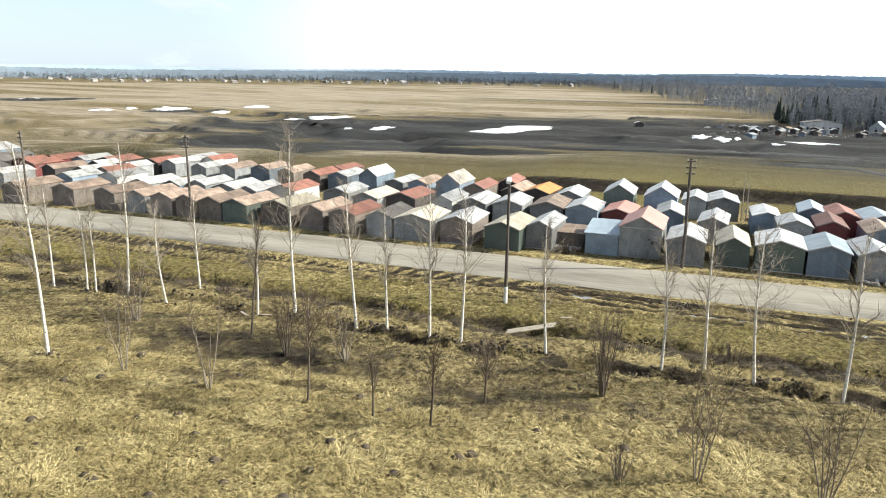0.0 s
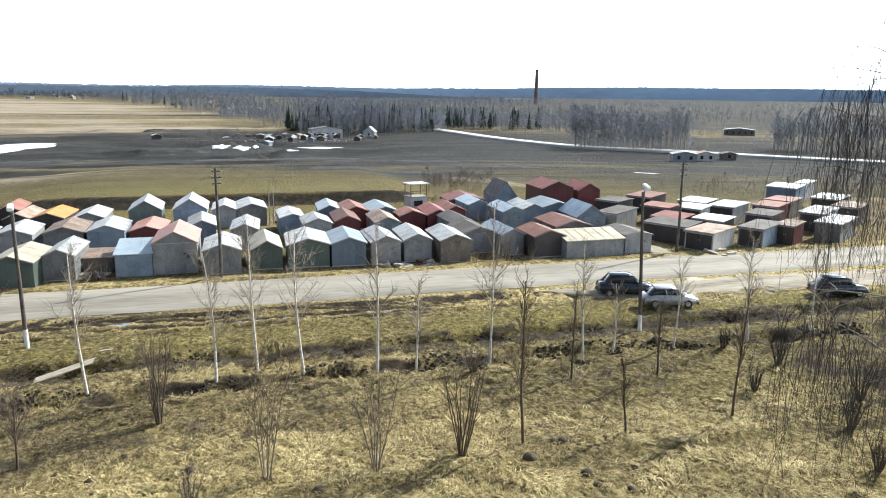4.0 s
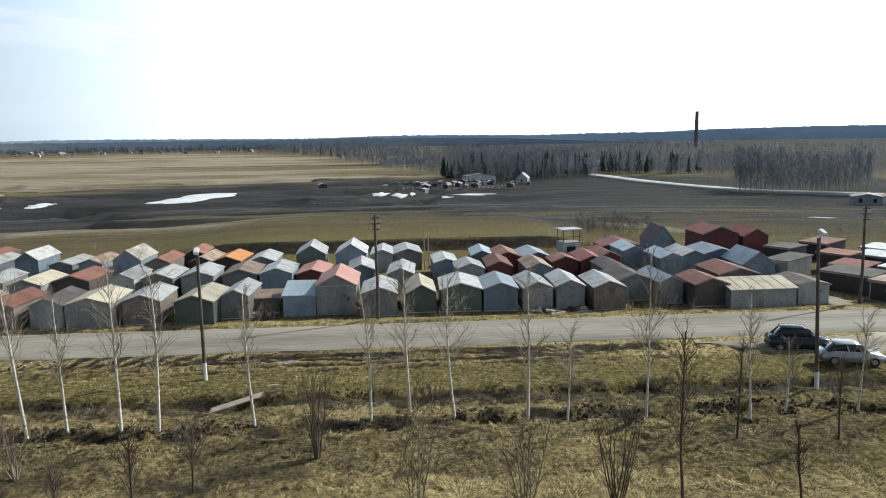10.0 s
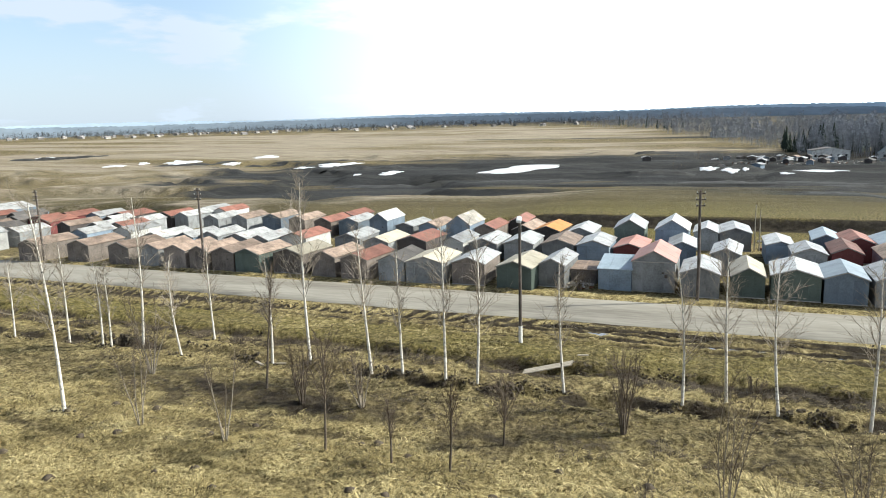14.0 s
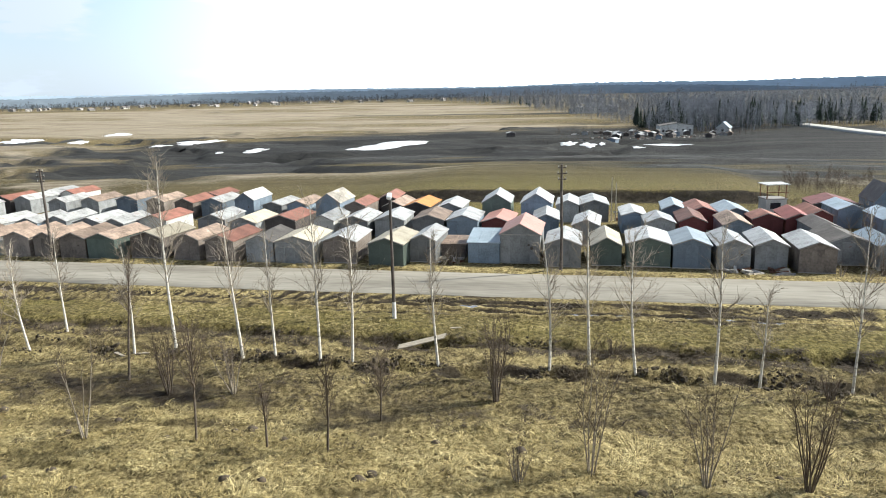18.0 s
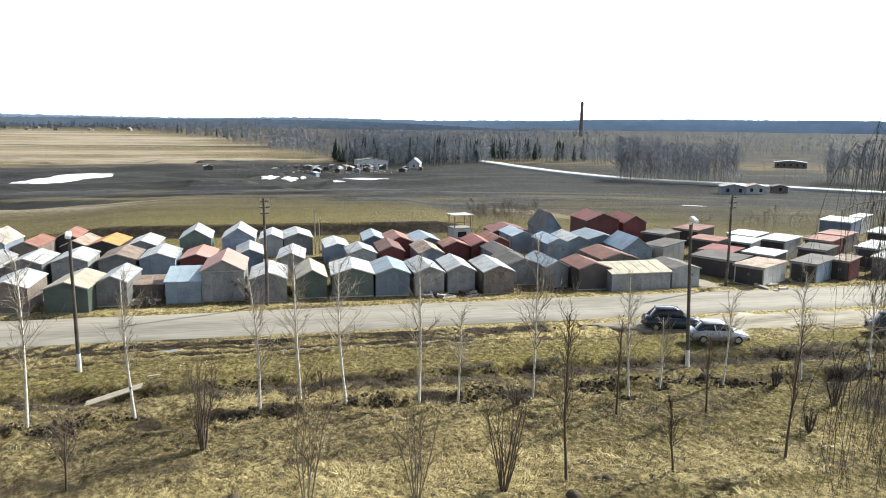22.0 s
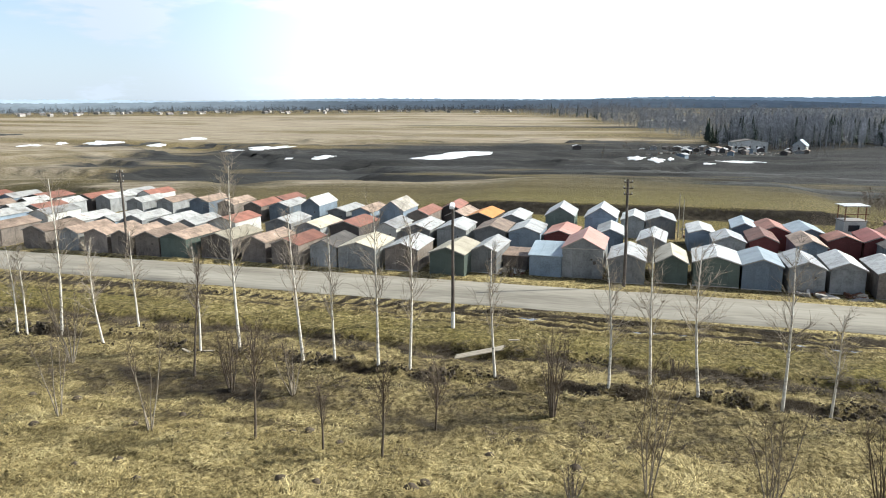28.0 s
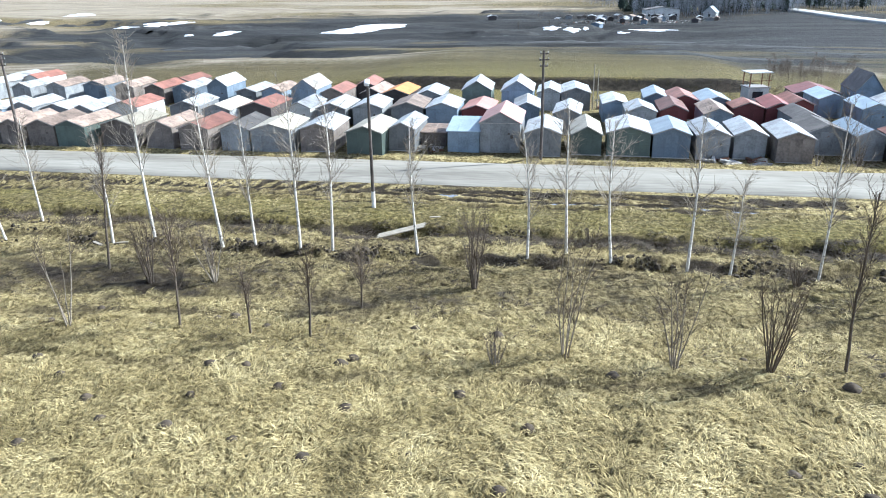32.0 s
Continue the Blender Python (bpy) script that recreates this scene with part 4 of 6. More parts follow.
for row in ((45.2, 61.2, 5.0, 3.0, 2.0, "w", "T", "d"), (44.6, 64.9, 3.2, 5.0, 2.1, "d", "D", ""), (50.2, 66.6, 3.0, 3.4, 2.2, "d", "Z", "d"), (57.4, 74.4, 4.6, 3.1, 2.3, "w", "Z", "d"),
            (53.1, 74.8, 2.6, 3.4, 2.2, "w", "Z", "d"), (56.2, 78.4, 3.4, 3.6, 2.3, "d", "Z", ""), (49.2, 75.6, 2.6, 3.6, 2.3, "d", "R", ""), (51.6, 61.8, 5.2, 2.6, 2.1, "b", "D", "d"),
            (55.9, 62.4, 3.0, 1.8, 2.2, "m", "T", "d"), (62.0, 62.4, 5.5, 2.6, 2.2, "g", "Z", ""), (78.0, 87.6, 3.7, 4.2, 2.5, "b", "Z", ""), (82.8, 91.0, 4.0, 1.6, 2.6, "w", "Z", ""),
            (64.2, 67.4, 5.5, 2.6, 2.4, "w", "Z", "d"), (62.6, 73.0, 3.6, 3.0, 2.4, "m", "R", "d"), (41.3, 73.9, 4.6, 2.6, 2.2, "w", "D", ""), (67.6, 76.6, 4.2, 3.2, 2.3, "t", "R", ""),
            (72.4, 70.6, 4.6, 3.0, 2.3, "d", "T", "d"), (58.2, 68.6, 3.4, 3.0, 2.2, "t", "D", "d"), (45.6, 81.4, 3.6, 3.2, 2.2, "d", "D", ""), (76.0, 77.4, 4.4, 3.4, 2.3, "d", "Z", ""),
            (51.8, 84.2, 4.4, 3.4, 2.3, "d", "R", ""), (83.5, 70.5, 5.0, 3.4, 2.4, "w", "T", "d"), (90.5, 66.8, 4.6, 3.2, 2.3, "t", "R", "d"), (47.0, 69.6, 3.0, 3.6, 2.1, "d", "K", "")):
    flat_garage(*row)

big = garage(-6.1, 64.1, 3.6, 6.0, 2.75, 0.95, "g", "P", 0)
tagged(big, "tall grey metal garage with a faded pink roof", "garage")
box_part("cornice", (-1.85, -0.1, 2.68), (1.85, -0.03, 2.76), M_TRIM, big, "dark cornice board")
box_part("hatch", (0.95, -0.05, 1.35), (1.2, -0.02, 1.65), M_POLE, big, "small dark hatch")


def booth(x, y):
    """A rusty watch booth on legs with a flat overhanging roof."""
    g = thing("watch_booth", pose(x, y, 0, 0, 0, 12), "rusty whitewashed watch booth with a flat canopy roof", "booth")
    for sx in (-1, 1):
        for sy in (-1, 1):
            cylinder_part("post", (sx * 1.1, sy * 0.9, 0), (sx * 1.1, sy * 0.9, 4.0), 0.07, 0.06, M_RUST, g, 8)
    box_part("cabin", (-1.2, -1.0, 0.3), (1.2, 1.0, 2.3), WALLS["w"][1], g, "flaking whitewashed cabin wall")
    box_part("window", (-0.7, -1.03, 1.2), (0.5, -0.99, 1.9), M_WINDOW, g)
    box_part("platform", (-1.3, -1.1, 2.3), (1.3, 1.1, 2.42), M_TRIM, g)
    box_part("rail", (-1.3, -1.12, 3.1), (1.3, -1.07, 3.18), M_RUST, g)
    box_part("canopy", (-1.4, -1.2, 4.0), (1.4, 1.2, 4.1), ROOFS["W"][1], g, "bright zinc canopy")
    return g


booth(21.2, 90)


# ---- poles ----
def lamp_post(x, y, h, lean=0.0):
    g = thing("street_lamp", pose(x, y, height(x, y) - 0.1, 0, lean), "concrete lamp post with a white-limed foot and a pale lamp head", "street lamp", "street lamps")
    cylinder_part("foot", (0, 0, 0), (0, 0, 1.3), 0.14, 0.135, M_LIME, g, 12, "flaking white-limed foot")
    cylinder_part("shaft", (0, 0, 1.3), (0, 0, h - 0.2), 0.125, 0.085, M_POLE, g, 12, "dark weathered shaft")
    v, f = [], []
    tube(v, f, [Vector((0.1, 0, h - 0.8)), Vector((0.1, -0.06, h - 0.1)), Vector((0.1, -0.12, h + 0.1)), Vector((0.1, -0.3, h + 0.2))], [0.035] * 4, 8)
    mesh_object("arm", v, f, M_TRIM, g)
    head = bmesh.new()
    bmesh.ops.create_cube(head, size=1, matrix=pose(0.06, -0.32, h + 0.14, 25, 0, 8) @ Matrix.Diagonal((0.34, 0.6, 0.24, 1)))
    bmesh.ops.bevel(head, geom=head.edges[:], offset=0.05, segments=2, affect="EDGES")
    hd = part("lamp_head", head, M_LAMP, g)
    box_part("diffuser", (-0.06, -0.5, h - 0.06), (0.18, -0.2, h + 0.0), M_LAMP, hd)
    return g


lamp_post(-13.3, 46.8, 8.7)
lamp_post(25.2, 41.0, 9.8, -3.0)


def power_pole(x, y, h, lean=0.0):
    g = thing("power_pole", pose(x, y, 0, 0, lean, random.Random(int(x)).uniform(-15, 15)), "dark weathered power pole with crossarms and insulators", "power pole", "power poles along the garages")
    v, f = [], []
    tube(v, f, [Vector((0.03 * math.sin(k), 0.03 * math.cos(k * 1.7), h * k / 5 - (0.1 if k == 0 else 0))) for k in range(6)], [0.15 - 0.011 * k for k in range(6)], 10)
    f.append(tuple(range(len(v) - 10, len(v))))
    mesh_object("shaft", v, f, M_POLE, g)
    for z, half in ((h - 0.3, 0.34), (h - 0.8, 0.4), (h - 1.3, 0.34)):
        arm = box_part("crossarm", (-half, -0.16, z), (half, -0.08, z + 0.1), M_POLE, g)
        for k in (-0.9, 0.9):
            cylinder_part("insulator", (half * k, -0.12, z + 0.1), (half * k, -0.12, z + 0.24), 0.04, 0.03, M_CONCRETE, arm, 8)
    return g


power_pole(-2.3, 61.5, 9.3)
power_pole(41.7, 62.1, 9.1)
power_pole(-52.6, 61.0, 9.1)
power_pole(-76.6, 61.0, 8.6)
for cx, cy, ch in ((-62, 92, 4.0), (2.6, 86.5, 5.2), (3.1, 86.4, 4.6)):
    g0 = thing("mast", pose(cx, cy, 0), "thin pale mast standing among the garages", "mast")
    cylinder_part("shaft", (0, 0, 0), (0, 0, ch), 0.07, 0.04, M_WOODPLANK, g0, 8)


# ---- trees ----
def wander(rng, p, d, length, n, droop, jitter):
    pts = [p.copy()]
    d = d.normalized()
    for _ in range(n):
        d = (d + Vector((rng.gauss(0, jitter), rng.gauss(0, jitter), rng.gauss(0, jitter) + droop))).normalized()
        pts.append(pts[-1] + d * (length / n))
    return pts


def slim_birch(x, y, h, seed, lean=(0, 0), r=0.085, low=0.3):
    """A young birch: a slender pale trunk, steep side branches and fine twigs."""
    rng = random.Random(seed)
    words = "tall" if h > 8.5 else "short" if h < 6 else "slender"
    g = thing("birch_tree", pose(x, y, height(x, y) - 0.05, 0, 0, rng.uniform(0, 360)), f"{words} young birch with white bark and bare twigs", "tree", "young birches in a row")
    n = 9
    bend = (rng.uniform(-0.035, 0.035), rng.uniform(-0.035, 0.035))
    lean = (lean[0] + rng.uniform(-0.05, 0.05), lean[1] + rng.uniform(-0.05, 0.05))
    pts = [Vector((lean[0] * k / n * h + bend[0] * h * math.sin(k / n * 3.0), lean[1] * k / n * h + bend[1] * h * math.sin(k / n * 2.2), h * k / n)) for k in range(n + 1)]
    v, f = [], []
    tube(v, f, pts, [r * (1.12 - k / n) + 0.008 for k in range(n + 1)], 9)
    mesh_object("trunk", v, f, M_BIRCH, g, smooth=True)
    v, f = [], []
    count = int(13 + h * 1.8)
    for b in range(count):
        t = low + (0.97 - low) * (b + rng.random()) / count
        i = min(n - 1, int(t * n))
        p = pts[i].lerp(pts[i + 1], t * n - i)
        a = rng.uniform(0, 2 * math.pi)
        ln = h * rng.uniform(0.13, 0.3) * (1.15 - 0.75 * t) + 0.2
        d = Vector((math.cos(a), math.sin(a), rng.uniform(0.9, 2.0)))
        q = wander(rng, p, d, ln, 4, 0.05, 0.13)
        r0 = 0.015 + 0.014 * (1 - t)
        tube(v, f, q, [r0, r0 * 0.8, r0 * 0.6, r0 * 0.45, 0.004], 4)
        for j in (1, 1, 2, 2, 2, 3, 3, 3, 4, 4, 4):
            d2 = (q[j] - q[j - 1]).normalized() * 1.1 + Vector((rng.gauss(0, 0.7), rng.gauss(0, 0.7), rng.gauss(0.1, 0.4)))
            q2 = wander(rng, q[j], d2, ln * rng.uniform(0.25, 0.55), 2, 0.0, 0.2)
            tube(v, f, q2, [0.0095, 0.0075, 0.005], 3)
    mesh_object("crown", v, f, M_TWIG_PALE, g, "fine bare twigs")
    return g


def sapling(x, y, h, seed, spread=0.35, r=0.07, mat=None, label="bare brown-barked young tree with thin upright branches"):
    rng = random.Random(seed)
    g = thing("young_tree", pose(x, y, height(x, y) - 0.05, 0, 0, rng.uniform(0, 360)), label, "tree", "bare young trees")
    n = 7
    pts = wander(rng, Vector((0, 0, 0)), Vector((rng.gauss(0, 0.04), rng.gauss(0, 0.04), 1)), h * 0.93, n, 0.03, 0.035)
    v, f = [], []
    tube(v, f, pts, [r * (1.1 - k / n) + 0.01 for k in range(n + 1)], 8)
    mesh_object("trunk", v, f, mat or M_BARK, g, smooth=True)
    v, f = [], []
    for b in range(int(18 + h * 2.8)):
        t = rng.uniform(0.32, 0.98)
        i = min(n - 1, int(t * n))
        p = pts[i].lerp(pts[i + 1], t * n - i)
        a = rng.uniform(0, 2 * math.pi)
        ln = h * spread * rng.uniform(0.6, 1.4) * (1.2 - 0.75 * t)
        d = Vector((math.cos(a), math.sin(a), rng.uniform(1.1, 3.0)))
        q = wander(rng, p, d, ln, 5, 0.07, 0.12)
        tube(v, f, q, [0.02, 0.016, 0.012, 0.009, 0.006, 0.003], 4)
        for j in (1, 2, 2, 3, 3, 3, 4, 4, 4, 5, 5):
            q2 = wander(rng, q[j], (q[j] - q[j - 1]).normalized() + Vector((rng.gauss(0, 0.6), rng.gauss(0, 0.6), rng.gauss(0.2, 0.4))), ln * rng.uniform(0.2, 0.45), 3, 0.02, 0.16)
            tube(v, f, q2, [0.007, 0.005, 0.004, 0.002], 3)
    mesh_object("crown", v, f, M_TWIG, g, "bare brown twigs")
    return g


def shrub(x, y, h, seed, stems=9, spread=0.3, twigs=18, label="bare many-stemmed shrub growing from dry grass", mat=None):
    rng = random.Random(seed)
    g = thing("shrub", pose(x, y, height(x, y) - 0.04, 0, 0, rng.uniform(0, 360)), label, "shrub", "bare shrubs")
    v2, f2 = [], []
    for s in range(stems):
        a = 2 * math.pi * (s + rng.random() * 0.7) / stems
        k = rng.uniform(0.35, 1.0)
        d = Vector((math.cos(a) * spread * k, math.sin(a) * spread * k, 1))
        p0 = Vector((math.cos(a) * 0.11, math.sin(a) * 0.11, 0))
        ln = h * rng.uniform(0.7, 1.02)
        q = wander(rng, p0, d, ln, 7, 0.02, 0.05)
        v, f = [], []
        tube(v, f, q, [0.034 * (1.05 - j / 7) + 0.005 for j in range(8)], 6)
        mesh_object("stem", v, f, M_BARK if stems > 8 else M_STEM, g)
        for b in range(twigs):
            j = rng.randint(2, 7)
            d2 = (q[j] - q[j - 1]).normalized() + Vector((rng.gauss(0, 0.6), rng.gauss(0, 0.6), 0.15))
            q2 = wander(rng, q[j], d2, ln * rng.uniform(0.16, 0.38), 4, 0.04, 0.14)
            tube(v2, f2, q2, [0.0085, 0.007, 0.0055, 0.004, 0.003], 3)
            for j2 in (1, 2, 3):
                q3 = wander(rng, q2[j2], Vector((rng.gauss(0, 1), rng.gauss(0, 1), 0.9)), ln * 0.1, 2, 0, 0.2)
                tube(v2, f2, q3, [0.004, 0.003, 0.002], 3)
    mesh_object("crown", v2, f2, mat or M_TWIG, g, "fine bare twigs")
    return g


for i, (bx, by, bh) in enumerate((
        (-65.3, 37.4, 10.3), (-59.4, 37.3, 8.2), (-50.8, 37.1, 5.8), (-45.4, 37.4, 7.4), (-42.0, 37.3, 6.3), (-41.5, 37.6, 5.8),
        (-34.9, 37.4, 6.8), (-35.0, 41.0, 6.9), (-27.6, 37.7, 6.9), (-18.4, 38.2, 7.8), (-15.5, 38.1, 9.3), (-13.6, 38.4, 8.8),
        (-8.4, 38.4, 7.6), (-2.0, 38.4, 7.2), (0.2, 39.7, 8.6), (2.7, 38.7, 8.2), (6.8, 38.3, 8.6), (9.0, 38.0, 5.6))):
    slim_birch(bx, by, bh, 100 + i, r=0.035 + 0.0048 * bh)
for i, (bx, by, bh, lx) in enumerate(((-34.1, 27.2, 11.8, 0.0), (-39.3, 38.4, 10.9, -0.02), (-25.2, 38.5, 11.7, 0.0), (-20.5, 38.1, 9.2, 0.0))):
    slim_birch(bx, by, bh, 140 + i, (lx, 0), r=0.09, low=0.35)
for i, (bx, by, bh) in enumerate(((13.5, 38.0, 9.5), (19.0, 36.9, 7.2), (21.5, 37.9, 4.6), (25.8, 37.9, 5.8), (31.0, 37.5, 7.0), (36.5, 38.2, 6.0))):
    slim_birch(bx, by, bh, 160 + i, r=0.06)
for i, (bx, by, bh, sp) in enumerate(((-25.3, 33.8, 8.2, 0.16), (11.6, 27.9, 8.2, 0.2), (17.1, 34.5, 5.6, 0.22), (22.8, 28.1, 7.0, 0.18), (16.8, 27.9, 3.8, 0.25),
                                       (-17.7, 27.8, 5.9, 0.42), (-14.1, 27.7, 3.4, 0.3), (-11.2, 27.7, 4.5, 0.28), (-9.7, 31.0, 3.2, 0.55), (22.3, 34.1, 5.0, 0.3))):
    sapling(bx, by, bh, 200 + i, sp, 0.035 + 0.003 * bh)
for i, (bx, by, bh, st, sp) in enumerate(((-23.1, 27.2, 4.9, 4, 0.3), (-28.6, 27.2, 4.3, 4, 0.2), (-34.1, 33.8, 5.0, 7, 0.2), (-4.5, 34.2, 4.4, 12, 0.22),
                                           (0.3, 27.6, 5.4, 5, 0.22), (4.8, 27.4, 4.5, 6, 0.2), (8.6, 27.5, 4.4, 11, 0.25), (-2.6, 26.6, 1.4, 8, 0.4),
                                           (-22.0, 32.5, 3.6, 9, 0.35), (-18.5, 33.0, 3.2, 7, 0.5), (1.6, 41.4, 1.2, 9, 0.5), (12.0, 36.6, 1.2, 9, 0.5))):
    shrub(bx, by, bh, 300 + i, st, sp, 26 if st < 8 else 18)


def weeping_birch(x, y, h, r, seed, limbs=22, hang=13, extra=(), label="tall weeping birch with white bark and long hanging bare twigs"):
    rng = random.Random(seed)
    g = thing("weeping_birch", pose(x, y, height(x, y) - 0.1), label, "tree", "weeping birches")
    n = 14
    pts = [Vector((0.12 * math.sin(k * 0.7 + seed), 0.1 * math.cos(k * 0.5), h * k / n)) for k in range(n + 1)]
    rad = [r * (1.12 - 1.02 * (k / n) ** 0.9) + 0.012 for k in range(n + 1)]
    rad[0] *= 1.35
    v, f = [], []
    tube(v, f, pts, rad, 14)
    trunk = mesh_object("trunk", v, f, M_BIRCH, g, smooth=True)
    hv, hf = [], []
    for b in range(limbs + len(extra)):
        if b < limbs:
            t = 0.3 + 0.67 * (b + rng.random() * 0.6) / limbs
            a = b * 2.4 + rng.uniform(-0.5, 0.5)
            ln = (1.3 + 0.15 * h) * rng.uniform(0.75, 1.15) * max(0.22, 1.95 - 1.9 * t) * min(1.0, 0.45 + t)
            rise = rng.uniform(0.8, 1.3)
        else:
            t, a, ln, rise = extra[b - limbs]
        i = min(n - 1, int(t * n))
        p = pts[i].lerp(pts[i + 1], t * n - i)
        q = wander(rng, p, Vector((math.cos(a), math.sin(a), rise)), ln, 9, -0.085, 0.07)
        r0 = 0.014 + 0.12 * r * (1.3 - t)
        lv, lf = [], []
        tube(lv, lf, q, [r0 * (1.02 - 0.1 * j) for j in range(10)], 6)
        subs = [q]
        for s in range(5):
            j = rng.randint(3, 8)
            q2 = wander(rng, q[j], (q[j] - q[j - 1]).normalized() + Vector((rng.gauss(0, 0.7), rng.gauss(0, 0.7), rng.gauss(0.1, 0.3))), ln * rng.uniform(0.25, 0.5), 6, -0.17, 0.08)
            tube(lv, lf, q2, [r0 * 0.36 * (1.02 - 0.14 * k2) for k2 in range(7)], 5)
            subs.append(q2)
        mesh_object("limb", lv, lf, M_STEM, g, "pale drooping limb")
        for q2 in subs:
            for s in range(int((hang if q2 is q else hang // 2 + 2) * (1.0 if t < 0.7 else 0.6))):
                j = rng.randint(2, len(q2) - 1)
                ln2 = rng.uniform(0.9, 3.8)
                q3 = wander(rng, q2[j], Vector((rng.gauss(0, 0.4), rng.gauss(0, 0.4), -0.6)), ln2, 6, -0.8, 0.05)
                tube(hv, hf, q3, [0.007, 0.0062, 0.0055, 0.0048, 0.004, 0.0034, 0.0025], 3)
                for s2 in range(3):
                    k3 = rng.randint(2, 5)
                    q4 = wander(rng, q3[k3], Vector((rng.gauss(0, 0.5), rng.gauss(0, 0.5), -0.8)), ln2 * rng.uniform(0.2, 0.5), 3, -0.3, 0.08)
                    tube(hv, hf, q4, [0.005, 0.004, 0.0035, 0.002], 3)
    mesh_object("weeping_crown", hv, hf, M_TWIG_DARK, g, "long hanging bare twigs")
    return g


weeping_birch(15.9, 11.4, 24.0, 0.24, 11, 24, 13, ((0.62, 2.2, 4.1, 0.75), (0.65, 2.25, 3.3, 0.8), (0.69, 2.1, 3.2, 1.0), (0.68, -1.0, 3.6, 1.0), (0.64, -0.85, 3.6, 0.7)))
weeping_birch(27.5, 20.0, 16.0, 0.15, 23, 22, 11)
weeping_birch(26.0, 14.5, 20.0, 0.2, 37, 22, 10)
weeping_birch(21.0, 10.5, 22.0, 0.2, 53, 22, 9)
weeping_birch(36.0, 20.0, 16.0, 0.17, 83, 22, 9)
for i, (bx, by, bh) in enumerate(((27.5, 25.5, 2.0), (30.5, 28.0, 3.0), (33.5, 26.0, 4.4), (25.5, 22.0, 1.7), (36.5, 29.5, 4.6), (39.0, 33.0, 4.0), (30.0, 33.5, 1.8), (28.5, 36.6, 1.3), (26.0, 30.5, 1.2), (18.5, 17.2, 2.4), (12.6, 17.5, 3.0))):
    shrub(bx, by, bh, 400 + i, 12, 0.3, 11, "dense tangled bare shrub under the birches", M_TWIG_DARK)


# ---- cars ----
def car(x, y, yaw, paint, label, tall=0.0, length=4.3):
    """A parked car built along +x: lower body, cabin with glass, bumpers, lights and four wheels."""
    g = thing("car", pose(x, y, height(x, y) + 0.02, 0, 0, yaw), label, "car", "parked cars")
    hl = length / 2

    def loft(sections):
        bm = bmesh.new()
        rings = []
        for px, z0, z1, hw in sections:
            zs = z0 + (z1 - z0) * 0.55
            ring = [(px, -hw * 0.93, z0), (px, -hw, zs), (px, -hw * 0.9, z1), (px, 0, z1 + 0.03), (px, hw * 0.9, z1), (px, hw, zs), (px, hw * 0.93, z0), (px, 0, z0)]
            rings.append([bm.verts.new(p) for p in ring])
        for r0, r1 in zip(rings, rings[1:]):
            for k in range(8):
                bm.faces.new((r0[k], r0[(k + 1) % 8], r1[(k + 1) % 8], r1[k]))
        bm.faces.new(rings[0][::-1])
        bm.faces.new(rings[-1])
        for fc in bm.faces:
            fc.smooth = True
        return bm

    b1 = 0.88 + tall * 0.5
    body = part("body", loft([(-hl, 0.42, b1 - 0.12, 0.72), (-hl + 0.12, 0.28, b1 - 0.02, 0.82), (-hl + 0.9, 0.24, b1 + 0.05, 0.86), (0.3, 0.24, b1 + 0.04, 0.87),
                              (hl - 1.1, 0.24, b1, 0.86), (hl - 0.35, 0.26, b1 - 0.13, 0.82), (hl, 0.4, b1 - 0.28, 0.68)]), paint, g)
    top = 1.45 + tall
    part("cabin_glass", loft([(-hl + 0.35, b1 - 0.05, b1 + 0.05, 0.74), (-hl + 0.95, b1 - 0.05, top - 0.06, 0.66), (-0.1, b1 - 0.05, top - 0.03, 0.67), (0.45, b1 - 0.05, top - 0.1, 0.67), (hl - 1.05, b1 - 0.05, b1 + 0.02, 0.75)]), M_WINDOW, g, "dark tinted windows")
    part("roof", loft([(-hl + 0.85, top - 0.1, top - 0.02, 0.62), (-hl + 1.2, top - 0.09, top + 0.02, 0.66), (0.0, top - 0.08, top + 0.02, 0.66), (0.42, top - 0.12, top - 0.05, 0.63)]), paint, g)
    for px in (-0.35, 0.62):
        for s in (-1, 1):
            sv = [(px - 0.04, s * 0.8, b1), (px + 0.04, s * 0.8, b1), (px - 0.1, s * 0.67, top - 0.08), (px - 0.18, s * 0.67, top - 0.08)]
            sv += [(p, q + s * 0.03, r) for p, q, r in sv]
            mesh_object("pillar", sv, BOX_FACES, paint, g)
    for px in (-hl + 0.75, hl - 0.8):
        for s in (-1, 1):
            wv = cylinder_part("wheel", (px, s * 0.66, 0.31), (px, s * 0.86, 0.31), 0.31, 0.31, M_TYRE, g, 18)
            cylinder_part("rim", (px, s * 0.84, 0.31), (px, s * 0.872, 0.31), 0.2, 0.18, M_RIM, wv, 12)
    for s in (-1, 1):
        box_part("headlight", (hl - 0.2, s * 0.62 - 0.14, b1 - 0.36), (hl - 0.02, s * 0.62 + 0.14, b1 - 0.22), M_LAMP, g)
        box_part("tail_light", (-hl - 0.015, s * 0.64 - 0.1, b1 - 0.34), (-hl + 0.1, s * 0.64 + 0.1, b1 - 0.14), ROOFS["R"][1], g, "red tail light")
        box_part("mirror", (0.72, s * 0.9 - 0.08, b1 + 0.02), (0.82, s * 0.9 + 0.08, b1 + 0.16), paint, g)
    box_part("front_bumper", (hl - 0.1, -0.7, 0.26), (hl + 0.06, 0.7, 0.46), M_POLE, g)
    box_part("rear_bumper", (-hl - 0.06, -0.7, 0.3), (-hl + 0.1, 0.7, 0.5), M_POLE, g)
    return g


